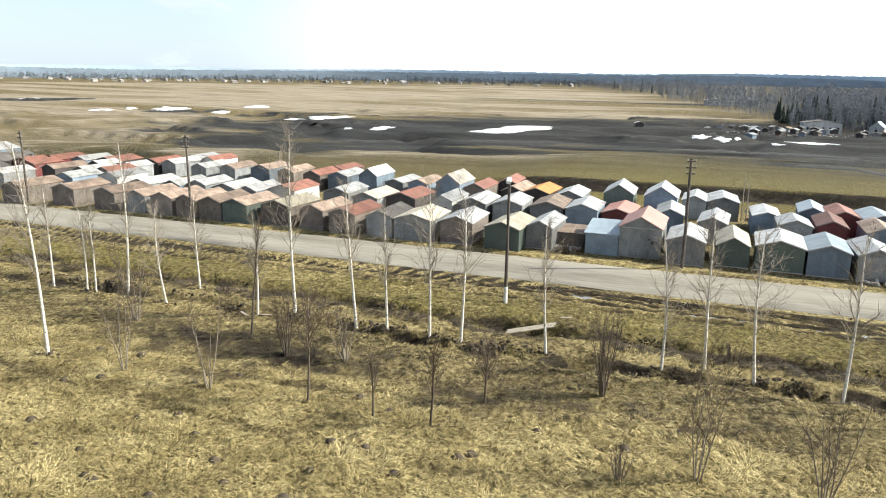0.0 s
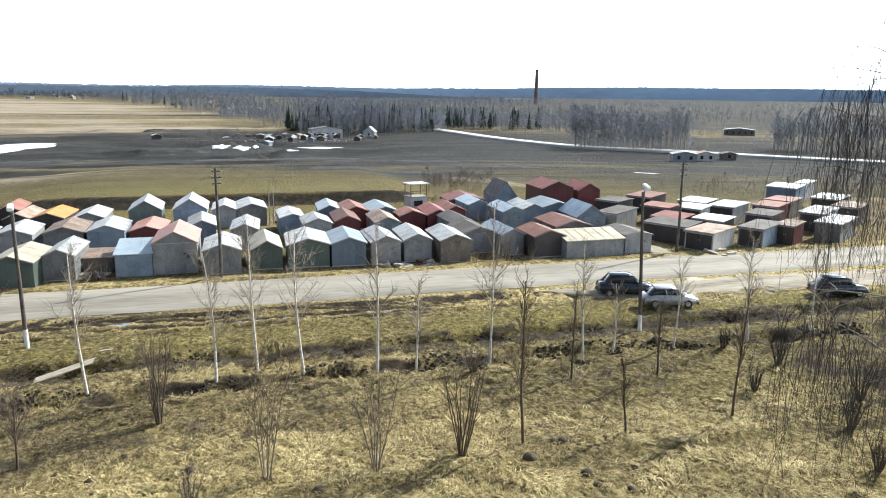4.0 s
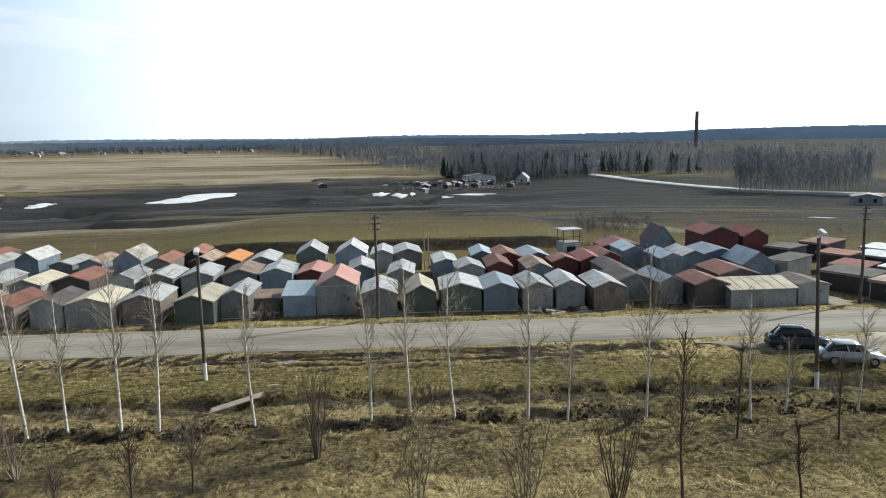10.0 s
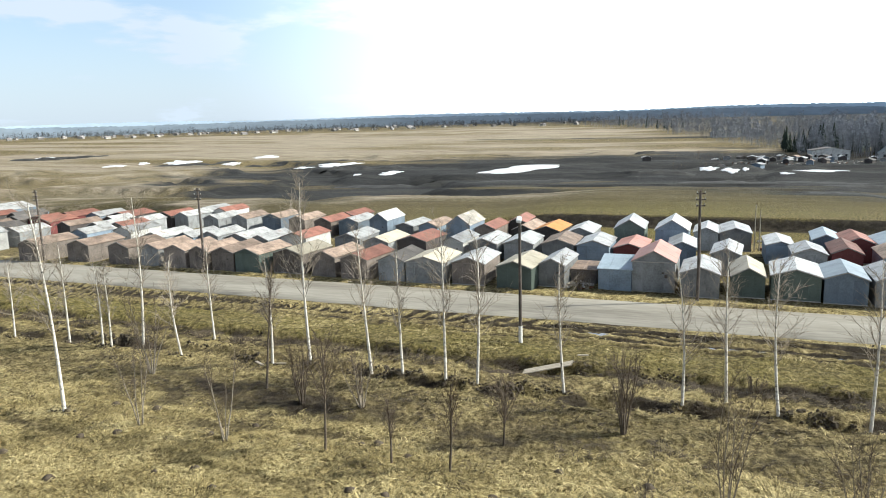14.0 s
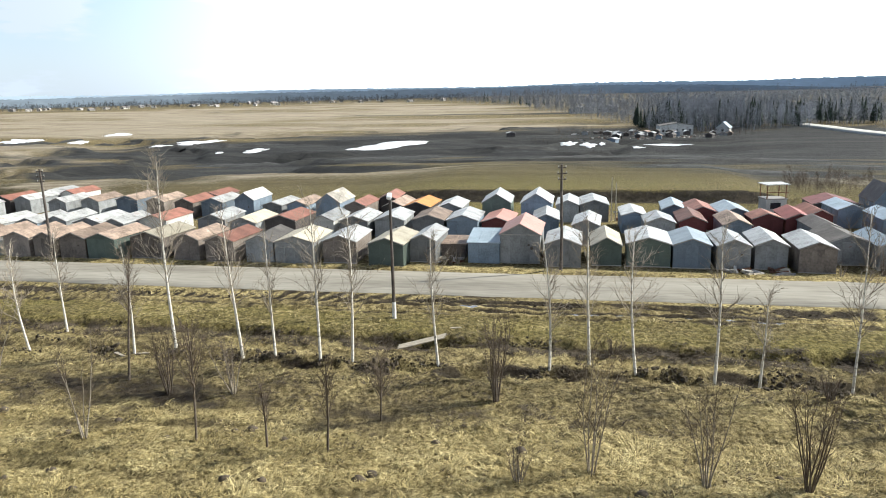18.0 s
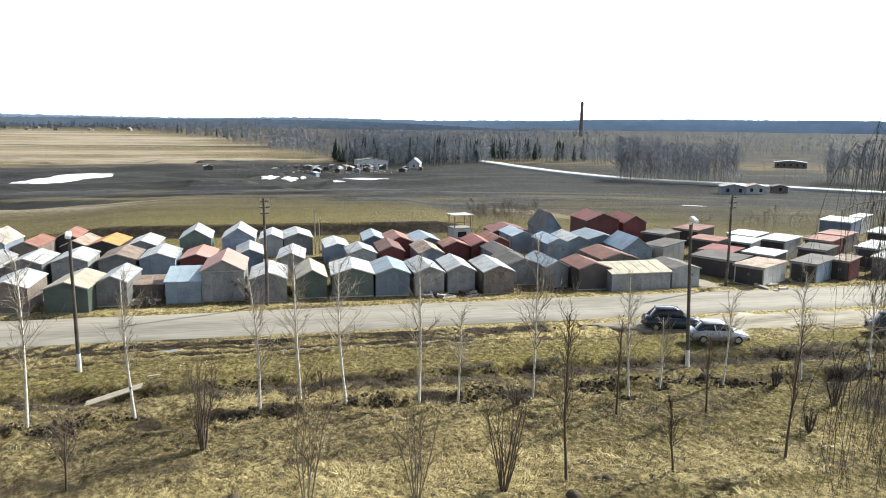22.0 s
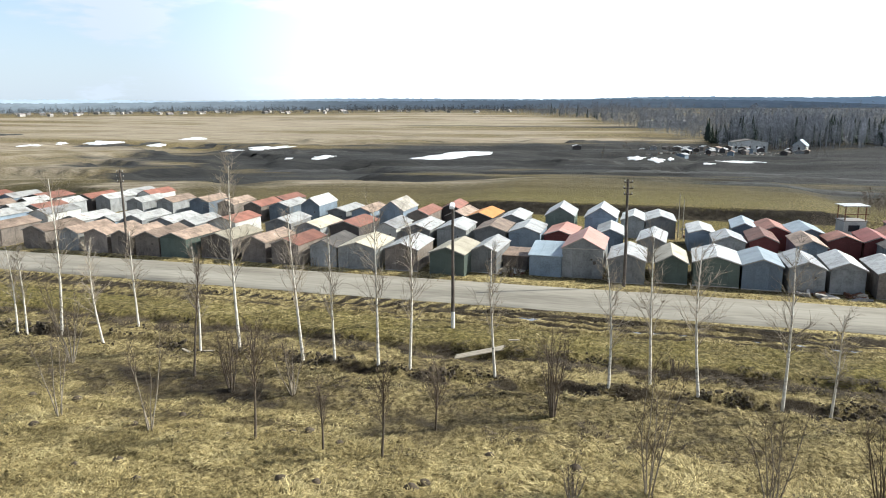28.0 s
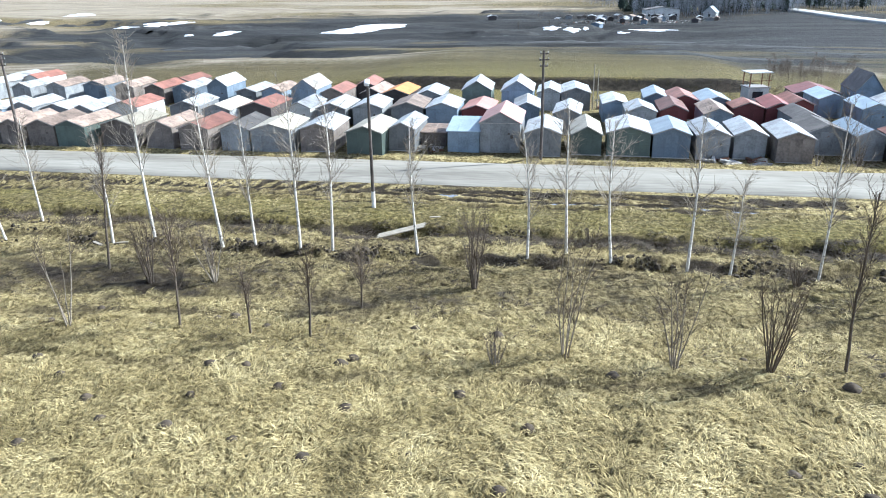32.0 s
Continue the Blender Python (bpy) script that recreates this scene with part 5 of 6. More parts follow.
P_DARK = material("car_paint_dark", shades((0.03, 0.04, 0.055), 0.8, 1.2), 2, 30, 0.2, 0.3, 0, spec=0.6)
P_SILVER = material("car_paint_silver", shades((0.42, 0.43, 0.45), 0.9, 1.1), 2, 30, 0.28, 0.55, 0, spec=0.6)
car(28.9, 49.6, -14, P_DARK, "dark blue-grey off-road car parked on the dusty verge", 0.3, 4.4)
car(29.8, 44.9, -14, P_SILVER, "silver hatchback parked behind the dark car", 0.0, 4.0)
car(44.8, 44.6, -10, P_DARK, "dark car parked on the verge near the birches", 0.15, 4.2)

# ---- bits in the grass ----
plank = thing("plank", pose(-10.3, 42.0, 0.12, 0, -3, 38), "grey weathered planks laid over the ditch", "plank")
for k in range(3):
    box_part("board", (-1.7 + 0.15 * k, -0.32 + 0.22 * k, -0.03), (1.6 + 0.2 * k, -0.13 + 0.22 * k, 0.03), M_WOODPLANK, plank)
for k, (px, py, pr) in enumerate(((-27.6, 38.2, 20), (-28.4, 37.5, -30), (-8.6, 44.6, 15))):
    q = thing("board", pose(px, py, height(px, py) + 0.06, 0, 0, pr), "loose grey board lying in the grass", "board")
    box_part("plank_face", (-0.8, -0.1, -0.03), (0.8, 0.1, 0.03), M_WOODPLANK, q)


def molehill(x, y, r, seed):
    rng = random.Random(seed)
    v, f = [], []
    n = 12
    for k, (rr, z) in enumerate(((1.0, -0.06), (0.8, 0.1), (0.5, 0.22), (0.2, 0.28))):
        for s in range(n):
            a = 2 * math.pi * s / n
            q = r * rr * rng.uniform(0.85, 1.15)
            v.append((q * math.cos(a), q * math.sin(a), z * r * 2.0 * rng.uniform(0.85, 1.15)))
    for k in range(3):
        for s in range(n):
            t = (s + 1) % n
            f.append((k * n + s, k * n + t, (k + 1) * n + t, (k + 1) * n + s))
    f.append(tuple(range(3 * n, 4 * n)))
    ob = mesh_object("molehill", v, f, M_SOIL, smooth=True)
    ob.matrix_world = pose(x, y, height(x, y))
    return tagged(ob, "dark earth molehill in dry grass", "molehill", "molehills")


_rng = random.Random(8)
for k in range(60):
    molehill(_rng.uniform(-34, 16), _rng.uniform(18.5, 29.5), _rng.uniform(0.18, 0.36), k)


def snow_patch(x, y, rx, ry, skew, seed):
    """A drift of old snow with a ragged border, thin at the rim."""
    rng = random.Random(seed)
    n = 44
    v, f = [], []
    d = math.hypot(x, y)
    c, s = y / d, -x / d
    thick = min(0.4, ry / 16.0)
    turn = [2 * math.pi * k / n for k in range(n)]
    lobes = [1 + 0.75 * noise.noise((1.5 * math.cos(a), 1.5 * math.sin(a), seed * 7.7)) + 0.35 * noise.noise((4 * math.cos(a), 4 * math.sin(a), seed * 3.1)) + rng.uniform(-0.07, 0.07) for a in turn]
    for q, z in ((1.0, -0.4), (0.94, 0.3), (0.5, 0.55), (0.08, 0.6)):
        for k, a in enumerate(turn):
            u = 0.92 * rx * q * lobes[k] * math.cos(a)
            w = 0.75 * ry * q * lobes[k] * (1 - 0.35 * math.cos(a)) * math.sin(a) + skew * u
            px, py = x + u * c - w * s, y + u * s + w * c
            v.append((px, py, height(px, py) + z * thick))
    for i in range(3):
        for k in range(n):
            t = (k + 1) % n
            f.append((i * n + k, i * n + t, (i + 1) * n + t, (i + 1) * n + k))
    f.append(tuple(range(3 * n, 4 * n)))
    return tagged(mesh_object("snow_patch", v, f, M_SNOW, smooth=True), "leftover drift of old white snow in a hollow", "snow", "snow patches")


for k, drift in enumerate(DRIFTS):
    snow_patch(*drift, k)


def earth_mound(x, y, r, h, seed):
    """A long ragged bank of dug earth, its steep side turned to the camera, running out behind; gully-wall shade is put
    into its dark colour.
    """
    d = math.hypot(x, y)
    c, sn = y / d, -x / d
    v, f = [], []
    n, m = 40, 9
    for i in range(n + 1):
        u = (i / n * 2 - 1) * r * 2.2
        body = max(0.0, 1 - (u / (r * 2.2)) ** 2) ** 0.6
        crest = h * body * (0.5 + 0.6 * noise.noise((u * 0.14, seed, 1.0)) + 0.2 * noise.noise((u * 0.5, seed, 2.0)))
        wave = 0.3 * r * noise.noise((u * 0.12, seed, 3.0))
        for j in range(m):
            w = (j / (m - 1)) * 2 - 1
            prof = (step(-1, -0.35, w) * (1 - step(-0.3, 1, w)))
            px, py = x + u * c - (w * r * 0.7 + wave) * sn, y + u * sn + (w * r * 0.7 + wave) * c
            v.append((px, py, height(px, py) - 0.15 + crest * prof * (1 + 0.35 * noise.noise((px * 0.5, py * 0.5, seed)))))
    for i in range(n):
        for j in range(m - 1):
            a = i * m + j
            f.append((a, a + m, a + m + 1, a + 1))
    return tagged(mesh_object("earth_mound", v, f, M_FIELDBANK, smooth=True), "long ragged bank of dug earth in the field, darkened for gully shade", "earth mound", "earth mounds")


for k, (mx, my, mr, mh) in enumerate(((-28, 303, 7, 1.7), (-36, 286, 9, 1.5), (-45, 452, 5, 1.8), (-20, 400, 5, 1.5), (26, 146, 7, 0.7), (60, 165, 7, 0.7),
                                       (-168, 322, 10, 2.2), (-190, 318, 8, 1.7), (-322, 372, 12, 2.6), (-262, 372, 8, 2.0), (-490, 416, 16, 3.0), (12, 330, 6, 1.4),
                                       (-120, 262, 14, 1.3), (-60, 250, 12, 1.1), (10, 232, 12, 1.1), (40, 205, 10, 1.0))):
    earth_mound(mx, my, mr, mh, 900 + k)


def rubbish_pile(x, y, r, count, seed, label="pile of scrap boards and rubbish by the garages"):
    rng = random.Random(seed)
    g = thing("rubbish_pile", pose(x, y, land(x, y) + banks(x, y), 0, 0, rng.uniform(0, 360)), label, "rubbish", "rubbish piles")
    for k in range(count):
        a, q = rng.uniform(0, 6.283), r * math.sqrt(rng.random())
        w, d, h = rng.uniform(0.3, 1.6), rng.uniform(0.12, 0.5), rng.uniform(0.04, 0.3)
        v = [(p[0], p[1], p[2]) for p in box_verts(-w / 2, -d / 2, 0, w / 2, d / 2, h)]
        ob = mesh_object("scrap", v, BOX_FACES, rng.choice((M_WOODPLANK, M_RUBBISH, M_RUBBISH, M_RUST)), g)
        ob.matrix_basis = pose(q * math.cos(a), q * math.sin(a), 0.3 * rng.random() * (1 - q / r), rng.uniform(-14, 14), rng.uniform(-14, 14), rng.uniform(0, 180))
    return g


for k, (rx_, ry_, rr, rc) in enumerate(((12.8, 62.5, 1.3, 12), (15.6, 62.6, 1.2, 10), (5.2, 88.0, 3.0, 26), (1.0, 92.5, 2.6, 18), (-12.7, 64.4, 1.2, 12), (24.0, 88.0, 3.0, 24),
                                         (46.0, 61.2, 1.5, 10), (-128.0, 112.0, 4.5, 30), (-120.0, 113.0, 4.5, 30), (-113.0, 110.0, 4.0, 24), (-91.0, 89.5, 4.0, 28), (-84.5, 90.0, 4.0, 30), (-78.0, 92.0, 3.0, 20), (63.0, 72.0, 3.0, 20), (76.0, 74.0, 3.0, 20), (8.0, 352.0, 9.0, 30), (26.0, 348.0, 10.0, 34), (46.0, 356.0, 9.0, 30), (20.0, 372.0, 10.0, 26))):
    rubbish_pile(rx_, ry_, rr, rc, 950 + k, "scattered scrap and boards between allotment sheds" if ry_ > 200 else "pile of scrap boards and rubbish by the garages")
for i, (bx, by, bh, st) in enumerate(((-12.4, 63.1, 1.7, 9), (-11.8, 63.6, 1.4, 8), (23.6, 62.6, 2.2, 9), (26.0, 62.2, 1.6, 8), (-14.2, 62.6, 1.3, 7), (20.4, 62.3, 1.2, 7), (-31.5, 61.6, 1.1, 6))):
    shrub(bx, by, bh, 980 + i, st, 0.35, 10, "bare weedy shrub beside the garages")

water = bpy.data.materials.new("puddle_water")
water.use_nodes = True
water.node_tree.nodes["Principled BSDF"].inputs["Base Color"].default_value = (0.05, 0.045, 0.038, 1)
water.node_tree.nodes["Principled BSDF"].inputs["Roughness"].default_value = 0.06
for k, (px, py, pw, ph) in enumerate(((6.8, 49.5, 3.4, 0.5), (0.4, 49.6, 2.6, 0.45), (-8.0, 50.6, 2.4, 0.4), (14.0, 49.4, 2.8, 0.45))):
    rng_ = random.Random(k)
    ring = [(px + pw * rng_.uniform(0.75, 1.1) * math.cos(a), py + ph * rng_.uniform(0.7, 1.2) * math.sin(a), -0.13) for a in np.arange(0, 6.28, 0.26)]
    low = [(p, q, -0.6) for p, q, _z in ring]
    m_ = len(ring)
    tagged(mesh_object("puddle", ring + low, [tuple(range(m_))] + [(j, (j + 1) % m_, m_ + (j + 1) % m_, m_ + j) for j in range(m_)], water), "shallow muddy puddle beside the road", "puddle", "puddles")

# the block of flats whose window the camera looks out of
tagged(box_part("wall_block", (-24, -9, -0.1), (24, -0.9, 19), M_CONCRETE, None), "plain concrete wall of a block of flats", "wall", kind="structure")


# ---- far buildings ----
def house(x, y, w, l, h, rise, yaw, wm, rm, label, windows=2):
    g = thing("house", pose(x, y, height(x, y) - 0.3, 0, 0, yaw), label, "house", "distant houses")
    a = w / 2
    h += 0.3
    v = [(-a, 0, 0), (a, 0, 0), (a, 0, h), (0, 0, h + rise), (-a, 0, h), (-a, l, 0), (a, l, 0), (a, l, h), (0, l, h + rise), (-a, l, h)]
    mesh_object("wall", v, [(0, 1, 2, 3, 4), (9, 8, 7, 6, 5), (1, 6, 7, 2), (5, 0, 4, 9), (5, 6, 1, 0)], wm, g)
    for s in (-1, 1):
        e, ez = s * (a + 0.4), h - 0.4 * rise / a
        rv = [(0, -0.4, h + rise + 0.03), (e, -0.4, ez), (e, l + 0.4, ez), (0, l + 0.4, h + rise + 0.03)]
        rv += [(p, q, r + 0.2) for p, q, r in rv]
        mesh_object("roof", rv, BOX_FACES if s > 0 else [q[::-1] for q in BOX_FACES], rm, g)
    for k in range(windows):
        px = -a + w * (k + 0.5) / windows
        box_part("window", (px - 0.5, -0.06, h * 0.4), (px + 0.5, 0.02, h * 0.4 + 1.2), M_WINDOW, g)
    return g


_rng = random.Random(5)
for k in range(80):
    az = radians(_rng.choice((_rng.uniform(-60, 3), _rng.gauss(-24, 6), _rng.gauss(-42, 5))))
    d = _rng.uniform(1130, 1520)
    hx, hy = d * math.sin(az), d * math.cos(az)
    house(hx, hy, _rng.uniform(3.5, 9), _rng.uniform(5, 9), _rng.uniform(1.6, 3.0), _rng.uniform(1.0, 2.2), _rng.uniform(-40, 40), M_HOUSE, M_HROOF, "small distant village house with a pitched roof")
W_, R_ = WALLS, ROOFS
house(44, 396, 17, 9, 5.0, 1.2, 8, W_["w"][1], R_["D"][1], "long pale flat-roofed building by the wood", 5)
house(66, 392, 6, 7, 3.2, 2.6, -20, W_["w"][1], R_["B"][1], "small white gabled house by the wood", 1)
house(-6, 640, 22, 10, 4.5, 1.5, 12, W_["w"][1], R_["W"][1], "white farm building with a bright roof", 4)
house(14, 655, 18, 9, 4.5, 1.5, -5, W_["g"][1], R_["W"][1], "grey farm building with a bright roof", 4)
house(140, 512, 18, 10, 4.5, 1.5, -15, W_["w"][1], R_["W"][1], "white roadside building with a bright roof", 4)
house(146, 217, 8, 7, 2.6, 0.8, -25, W_["g"][1], R_["W"][1], "pale roadside barn with a snow-bright roof", 2)
house(158, 222, 6, 6, 2.5, 0.8, -25, W_["w"][1], R_["T"][1], "pale roadside shed with a tan roof", 2)
house(172, 228, 5, 5, 2.2, 0.6, -25, W_["t"][1], R_["D"][1], "brown roadside shed with dark roof", 1)
house(226, 375, 15, 8, 3.2, 1.0, -30, W_["w"][1], R_["D"][1], "long white farm building with dark roof", 5)
house(286, 372, 17, 8, 3.2, 1.0, -35, W_["t"][1], R_["W"][1], "long brown farm building", 5)
for k in range(34):
    sx, sy = _rng.gauss(22, 24), _rng.gauss(368, 16)
    house(sx, sy, _rng.uniform(2, 4), _rng.uniform(2.5, 4), _rng.uniform(1.3, 2.0), 0.5, _rng.uniform(-40, 40), W_[_rng.choice("gtdddb")][1], R_[_rng.choice("WTDD")][1], "small dark allotment shed by the wood", 0)

chimney = thing("chimney", pose(399, 960, -1), "tall tapering brick factory chimney", "chimney")
cylinder_part("shaft", (0, 0, 0), (0, 0, 47), 3.0, 2.1, M_BRICK, chimney, 24)
cylinder_part("crown", (0, 0, 46.4), (0, 0, 48), 2.4, 2.4, M_POLE, chimney, 24)


# ---- woods ----
def bare_wood(name, area, count, hmin, hmax, mat_t, mat_c, seed, label, twigs=46, wide=1.0, fat=1.0):
    """A stand of bare trees: trunks and clouds of fine twigs, as one mesh each."""
    rng = random.Random(seed)
    v, f, v2, f2 = [], [], [], []
    (x0, y0), (x1, y1), depth = area
    nx, ny = -(y1 - y0), (x1 - x0)
    ln = math.hypot(nx, ny)
    for nth in range(count * 2 if hmin > 7 else count):
        low = nth >= count
        t, s = rng.random(), rng.random() ** 1.3 * depth
        x, y = x0 + (x1 - x0) * t + nx / ln * s, y0 + (y1 - y0) * t + ny / ln * s
        z = height(x, y) - 0.3
        h = rng.uniform(hmin, hmax) * rng.choice((1, 0.95, 0.85, 0.7, 0.5)) * (0.4 if low else 1.0) * (0.95 + 0.45 * noise.noise((x * 0.025, y * 0.025, seed * 1.7)))
        r = 0.0055 * h
        tube(v, f, [Vector((x, y, z)), Vector((x + rng.gauss(0, 0.2), y, z + h * 0.5)), Vector((x + rng.gauss(0, 0.5), y, z + h * 0.8))], [r, r * 0.7, r * 0.2], 4)
        lobe = [(rng.uniform(0, 6.283), rng.uniform(0.45, 0.9)) for _l in range(7)]
        for _k in range(twigs // 2 if low else twigs):
            a0, kl = rng.choice(lobe)
            k = max(0.2, min(0.93, kl + rng.gauss(0, 0.12)))
            a = a0 + rng.gauss(0, 0.7)
            q = h * 0.23 * wide * math.sqrt(max(0.05, 1.04 - k)) * rng.uniform(0.3, 1.4)
            m = rng.uniform(0.0, 0.8)
            cx, cy, cz = x + q * m * math.cos(a), y + q * m * math.sin(a), z + h * (k + 0.06 * m)
            q2 = q * (m + 0.35)
            tip = (x + q2 * math.cos(a + 0.2) + rng.gauss(0, 0.045 * h), y + q2 * math.sin(a + 0.2), cz + h * rng.uniform(-0.02, 0.08))
            wdt = 0.0042 * h * fat
            i = len(v2)
            v2 += [(cx - wdt, cy + wdt * rng.uniform(-1, 1), cz), (cx + wdt, cy, cz + wdt * 0.5), tip]
            f2.append((i, i + 1, i + 2))
    g = thing(name, Matrix(), label, "wood", kind="stuff")
    tagged(mesh_object("trunks", v, f, mat_t, g), kind="stuff")
    tagged(mesh_object("crowns", v2, f2, mat_c, g), kind="stuff")
    return g


def conifer_wood(name, area, count, hmin, hmax, seed, label):
    rng = random.Random(seed)
    v, f = [], []
    (x0, y0), (x1, y1), depth = area
    nx, ny = -(y1 - y0), (x1 - x0)
    ln = math.hypot(nx, ny)
    for _ in range(count):
        t, s = rng.random(), rng.random() * depth
        x, y = x0 + (x1 - x0) * t + nx / ln * s, y0 + (y1 - y0) * t + ny / ln * s
        z = height(x, y) - 0.3
        h = rng.uniform(hmin, hmax)
        tube(v, f, [Vector((x, y, z)), Vector((x, y, z + h))], [0.18, 0.04], 4)
        for k in range(9):
            kk = k / 9
            zz, rr = z + h * (0.16 + 0.8 * kk), h * 0.17 * (1.06 - kk)
            i = len(v)
            m = 9
            v.append((x, y, zz + h * 0.14))
            for s2 in range(m):
                a = 6.283 * s2 / m + rng.random()
                q = rr * rng.uniform(0.55, 1.2)
                v.append((x + q * math.cos(a), y + q * math.sin(a), zz - rng.uniform(0, 0.06) * h))
            for s2 in range(m):
                f.append((i, i + 1 + s2, i + 1 + (s2 + 1) % m))
    ob = mesh_object(name, v, f, M_CONIFER)
    return tagged(ob, label, "wood", kind="stuff")


bare_wood("bare_wood", ((-190, 985), (-40, 720), 160), 700, 9, 18, M_WOODS, M_WOODS, 1, "bare deciduous wood beyond the field", 90, 1.2, 3.0)
bare_wood("bare_wood", ((-60, 720), (24, 480), 160), 800, 9, 18, M_WOODS, M_WOODS, 2, "bare deciduous wood beyond the allotments", 110, 1.15, 2.3)
bare_wood("bare_wood", ((30, 418), (112, 405), 60), 300, 13, 19, M_WOODS, M_WOODS, 3, "bare birch wood behind the pale building", 150, 1.1, 1.5)
bare_wood("bare_wood", ((118, 430), (265, 395), 160), 650, 10, 15, M_WOODS, M_WOODS, 4, "bare wood beyond the far road", 110, 1.2, 1.9)
bare_wood("birch_grove", ((135, 282), (180, 262), 26), 130, 14, 19, M_TWIG_PALE, M_WOODS, 5, "roadside birch grove, bare and grey", 330, 1.25, 1.2)
bare_wood("birch_grove", ((219, 262), (262, 225), 30), 130, 13, 19, M_TWIG_PALE, M_WOODS, 6, "roadside birch grove on the slope", 330, 1.25, 1.2)
bare_wood("bare_wood", ((250, 560), (620, 330), 380), 1300, 6, 12, M_WOODS, M_WOODS, 7, "scrubby bare woodland on the plain", 50, 1.7, 4.5)
bare_wood("bare_wood", ((-1120, 740), (-150, 1070), 260), 2300, 7, 14, M_VILLAGE, M_VILLAGE, 8, "bare trees around the village", 40, 1.7, 7.0)
bare_wood("bare_wood", ((100, 620), (420, 860), 240), 700, 10, 15, M_WOODS, M_WOODS, 10, "bare wood before the chimney", 70, 1.3, 3.2)
bare_wood("scrub", ((-30, 335), (75, 345), 50), 150, 3, 7, M_TWIG, M_TWIG, 21, "dark scrub among the allotment sheds", 90, 1.8)
bare_wood("bare_wood", ((150, 300), (330, 210), 120), 160, 3, 7, M_WOODS, M_WOODS, 22, "low bare scrub beyond the far road", 90, 1.8)
bare_wood("scrub", ((28, 110), (40, 110), 9), 60, 2.0, 4.5, M_TWIG, M_TWIG, 9, "bare brown scrub behind the garages", 300, 2.2)
bare_wood("scrub", ((18, 93), (31, 95), 4), 22, 1.2, 2.8, M_TWIG, M_TWIG, 29, "low bare scrub behind the sheds", 260, 2.2)
bare_wood("scrub", ((54, 62), (95, 50), 6), 40, 3, 6, M_TWIG, M_TWIG, 12, "bare scrub by the roadside", 260, 1.8)
bare_wood("scrub", ((60, 96), (110, 82), 14), 50, 3, 6, M_TWIG, M_TWIG, 13, "bare scrub behind the sheds", 260, 1.8)
conifer_wood("conifer_wood", ((24, 440), (114, 428), 40), 120, 7, 17, 1, "dark conifer belt behind the pale building")
conifer_wood("conifer_wood", ((118, 470), (175, 425), 30), 34, 9, 16, 2, "dark conifers by the far road")
conifer_wood("conifer_wood", ((-150, 985), (-70, 790), 30), 16, 8, 15, 3, "dark conifers at the field's end")


def skyline(name, r, a0, a1, h0, h1, seed, label, mat):
    """A wooded ridge on the horizon, with a ragged tree line and depth."""
    v, f = [], []
    n = int((a1 - a0) / 0.12)
    rng = random.Random(seed)
    for k in range(n + 1):
        a = radians(a0 + (a1 - a0) * k / n)
        top = h0 + (h1 - h0) * (0.5 + 0.5 * noise.noise((k * 0.012, seed * 3.3, 0))) + 2.5 * rng.random()
        fade = step(0, 0.15, k / n) * step(0, 0.15, 1 - k / n)
        for rr, z in ((r, -6), (r * 1.0002, top * 0.6 * fade), (r * 1.0004, top * fade), (r * 1.02, top * 0.4 * fade), (r * 1.1, -6)):
            v.append((rr * math.sin(a), rr * math.cos(a), z))
    for k in range(n):
        for s in range(4):
            a = k * 5 + s
            f.append((a, a + 5, a + 6, a + 1))
    return tagged(mesh_object(name, v, f, mat), label, "wood", kind="stuff")


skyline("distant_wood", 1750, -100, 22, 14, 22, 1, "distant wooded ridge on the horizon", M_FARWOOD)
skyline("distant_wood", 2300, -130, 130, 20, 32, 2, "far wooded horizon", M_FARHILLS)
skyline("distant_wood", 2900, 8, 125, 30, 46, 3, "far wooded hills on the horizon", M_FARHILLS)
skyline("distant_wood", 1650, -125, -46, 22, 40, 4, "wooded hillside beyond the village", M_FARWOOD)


# ---- grass ----
def tufts(name, x0, x1, y0, y1, count, seed, mat, size, label, keep=lambda x, y: True):
    """Dry grass: clumps of bent blades, each blade a narrow folded strip."""
    rng = np.random.default_rng(seed)
    verts, faces = [], []
    for _ in range(count):
        x, y = rng.uniform(x0, x1), rng.uniform(y0, y1)
        if not keep(x, y):
            continue
        z = height(x, y) - 0.02
        main = 5.0 * noise.noise((x * 0.35, y * 0.35, 3.0)) + rng.normal(0, 0.5)
        s = size * rng.uniform(0.6, 1.5)
        for _b in range(5):
            a = main + rng.normal(0, 0.55)
            ln, up = s * rng.uniform(0.8, 1.8), s * rng.uniform(0.12, 0.45)
            dx, dy = math.cos(a), math.sin(a)
            w = 0.0125 * rng.uniform(0.7, 1.6)
            ox, oy = rng.normal(0, 0.08), rng.normal(0, 0.08)
            i = len(verts)
            bx, by = x + ox, y + oy
            verts += [(bx - dy * w, by + dx * w, z), (bx + dy * w, by - dx * w, z), (bx + dx * ln * 0.5 + dy * w, by + dy * ln * 0.5 - dx * w, z + up),
                      (bx + dx * ln * 0.5 - dy * w, by + dy * ln * 0.5 + dx * w, z + up), (bx + dx * ln, by + dy * ln, z + up * 0.55)]
            faces += [(i, i + 1, i + 2, i + 3), (i + 3, i + 2, i + 4)]
    return tagged(mesh_object(name, verts, faces, mat), label, "grass", kind="stuff")


def patchy(f, lim):
    return lambda x, y: noise.noise((x * f, y * f, 2.0)) > lim


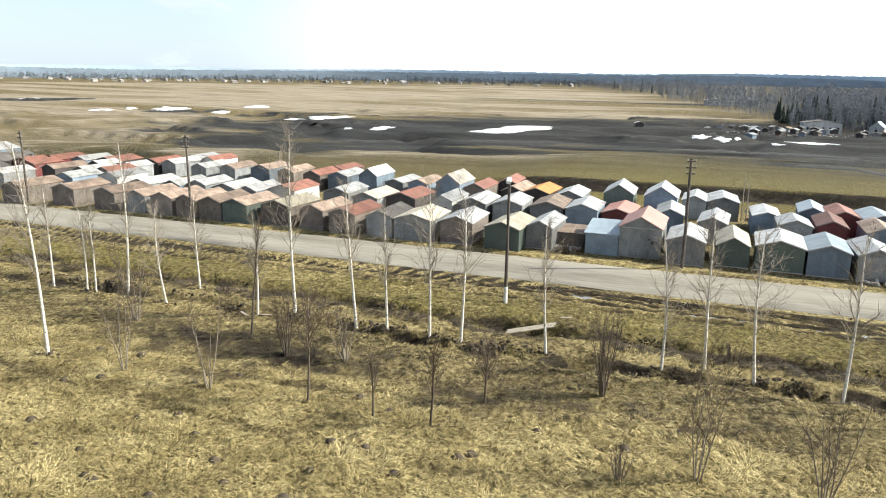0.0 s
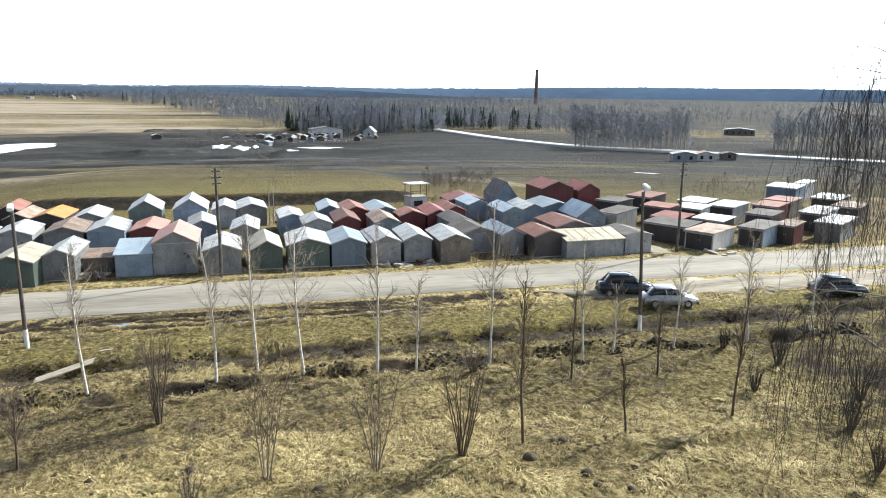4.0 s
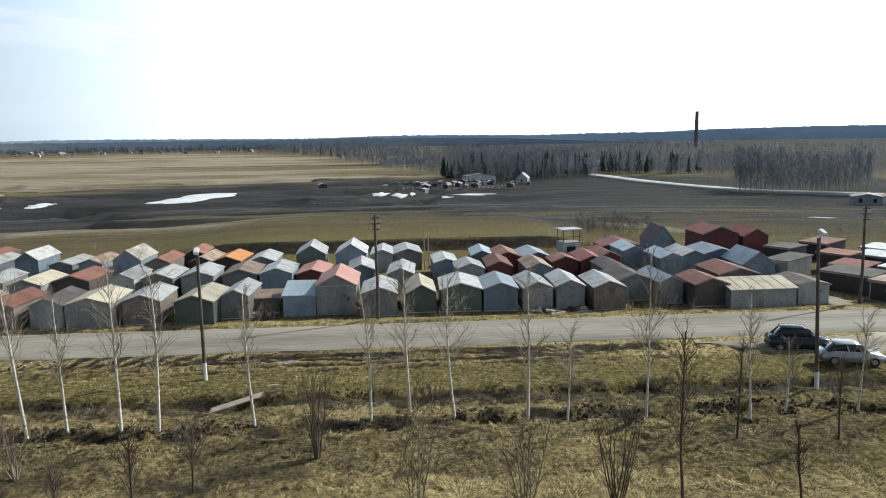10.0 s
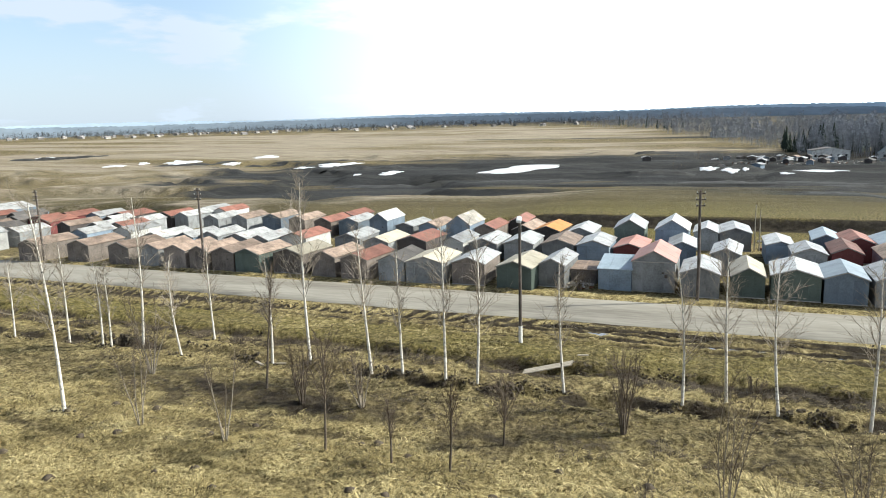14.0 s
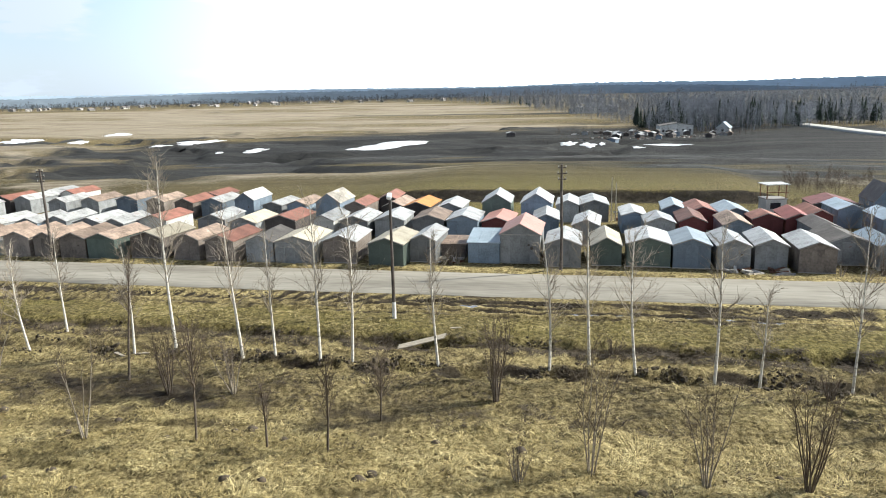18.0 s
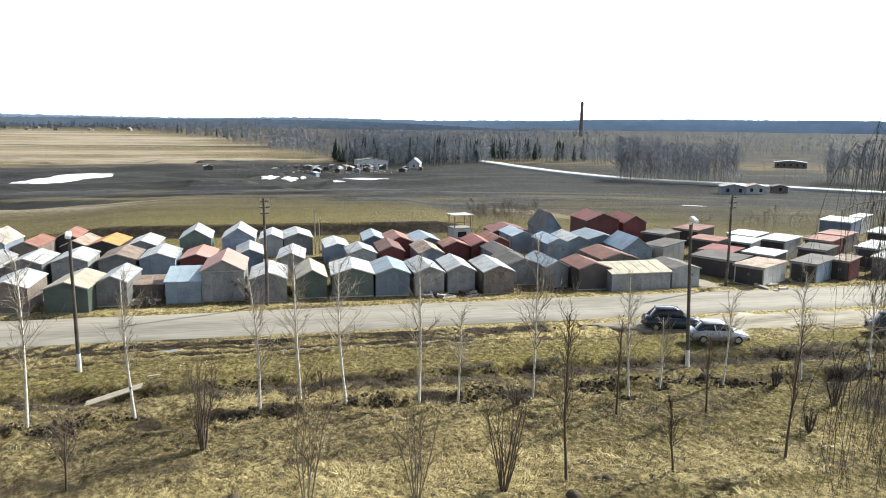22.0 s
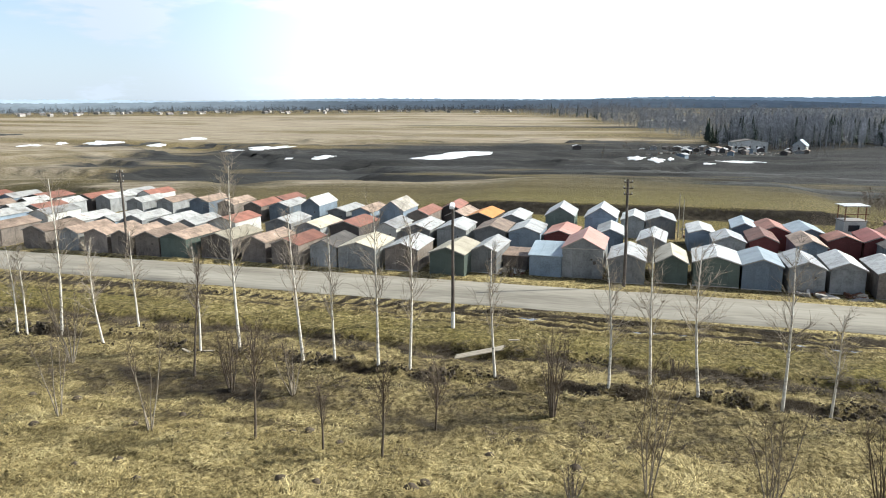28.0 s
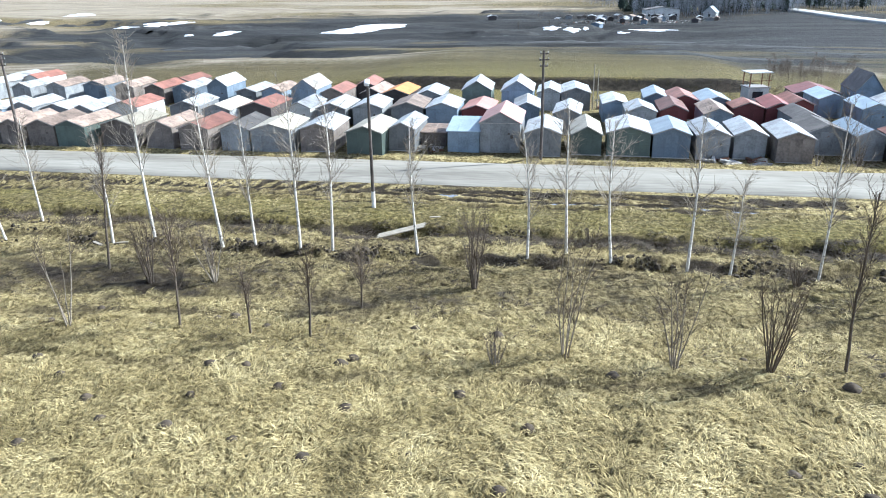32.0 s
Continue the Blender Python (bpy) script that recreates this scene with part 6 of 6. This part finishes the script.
def straw_here(bias):
    """Grass stands thick where the straw cover is thick, thin on the dark ground."""
    rng = random.Random(77)
    def keep(x, y):
        s, _g, k = cover(x, y)
        return s - 0.8 * k + 0.25 * noise.noise((x * 0.9, y * 0.9, 5.0)) + rng.uniform(-0.15, 0.15) > bias

    return keep


def clods(name, lines, count, seed, mat, size, label):
    """Turned lumps of earth strewn along a line, as one mesh."""
    rng = random.Random(seed)
    v, f = [], []
    for _k in range(count):
        x = rng.uniform(*lines[0])
        y = lines[1](x) + rng.gauss(0, lines[2])
        if count > 50 and noise.noise((x * 0.22, y * 0.5, seed)) < 0.08:
            continue
        r = size * rng.uniform(0.35, 1.0) * (1.9 if rng.random() < 0.12 else 1)
        z = height(x, y)
        i = len(v)
        for q, zz in ((1.0, -0.2), (0.6, 0.9)):
            for s in range(6):
                a = 1.047 * s + rng.uniform(-0.3, 0.3)
                w = r * q * rng.uniform(0.7, 1.3)
                v.append((x + 1.15 * w * math.cos(a), y + w * math.sin(a), z + r * zz * rng.uniform(0.6, 1.3)))
        f += [(i + s, i + (s + 1) % 6, i + 6 + (s + 1) % 6, i + 6 + s) for s in range(6)] + [tuple(range(i + 6, i + 12))]
    return tagged(mesh_object(name, v, f, mat), label, "earth", kind="stuff")


def base_clods():
    """Dark earth heaped round the foot of each birch of the row."""
    row = [o.matrix_world.translation for o in bpy.data.objects if o.name.startswith("birch_tree")]
    for k, p in enumerate(row):
        clods("earth_clods", ((p.x - 0.8, p.x + 0.8), lambda x, y=p.y: y - 0.05, 0.25), 16, 40 + k, M_CLOD, 0.1, "dark dug earth heaped at the foot of a birch")


base_clods()
clods("earth_clods", ((-60, 48), lambda x: bank_line(x) - 0.2, 0.5), 3000, 3, M_CLOD, 0.12, "dark turned earth clods along the ditch")
clods("earth_clods", ((-60, 48), lambda x: scarp_line(x) - 0.5, 0.3), 1800, 4, M_CLOD, 0.1, "dark earth crumbled from the terrace edge")
clods("earth_clods", ((-60, 24), lambda x: 51.6 + 0.2 * math.sin(x * 0.2), 0.5), 900, 5, M_CLOD, 0.09, "muddy lumps along the road edge")
tufts("dry_grass", -40, 24, 15, 32, 42000, 1, M_STRAW, 0.3, "dry straw-coloured grass", straw_here(0.42))
tufts("dry_grass", -66, 60, 28, 49, 42000, 2, M_STRAW, 0.22, "dry grass between the young trees", straw_here(0.34))
tufts("dark_weeds", -66, 50, 40.6, 43.2, 9000, 3, M_WEED, 0.34, "dark dead weeds along the ditch", patchy(0.5, -0.15))
tufts("dark_weeds", -44, 50, 26, 39, 9000, 4, M_WEED, 0.22, "dark dead weeds under the trees", patchy(0.3, 0.05))
tufts("dry_grass", -105, 70, 60.6, 62.0, 3500, 5, M_STRAW, 0.22, "dry grass on the verge by the garages")
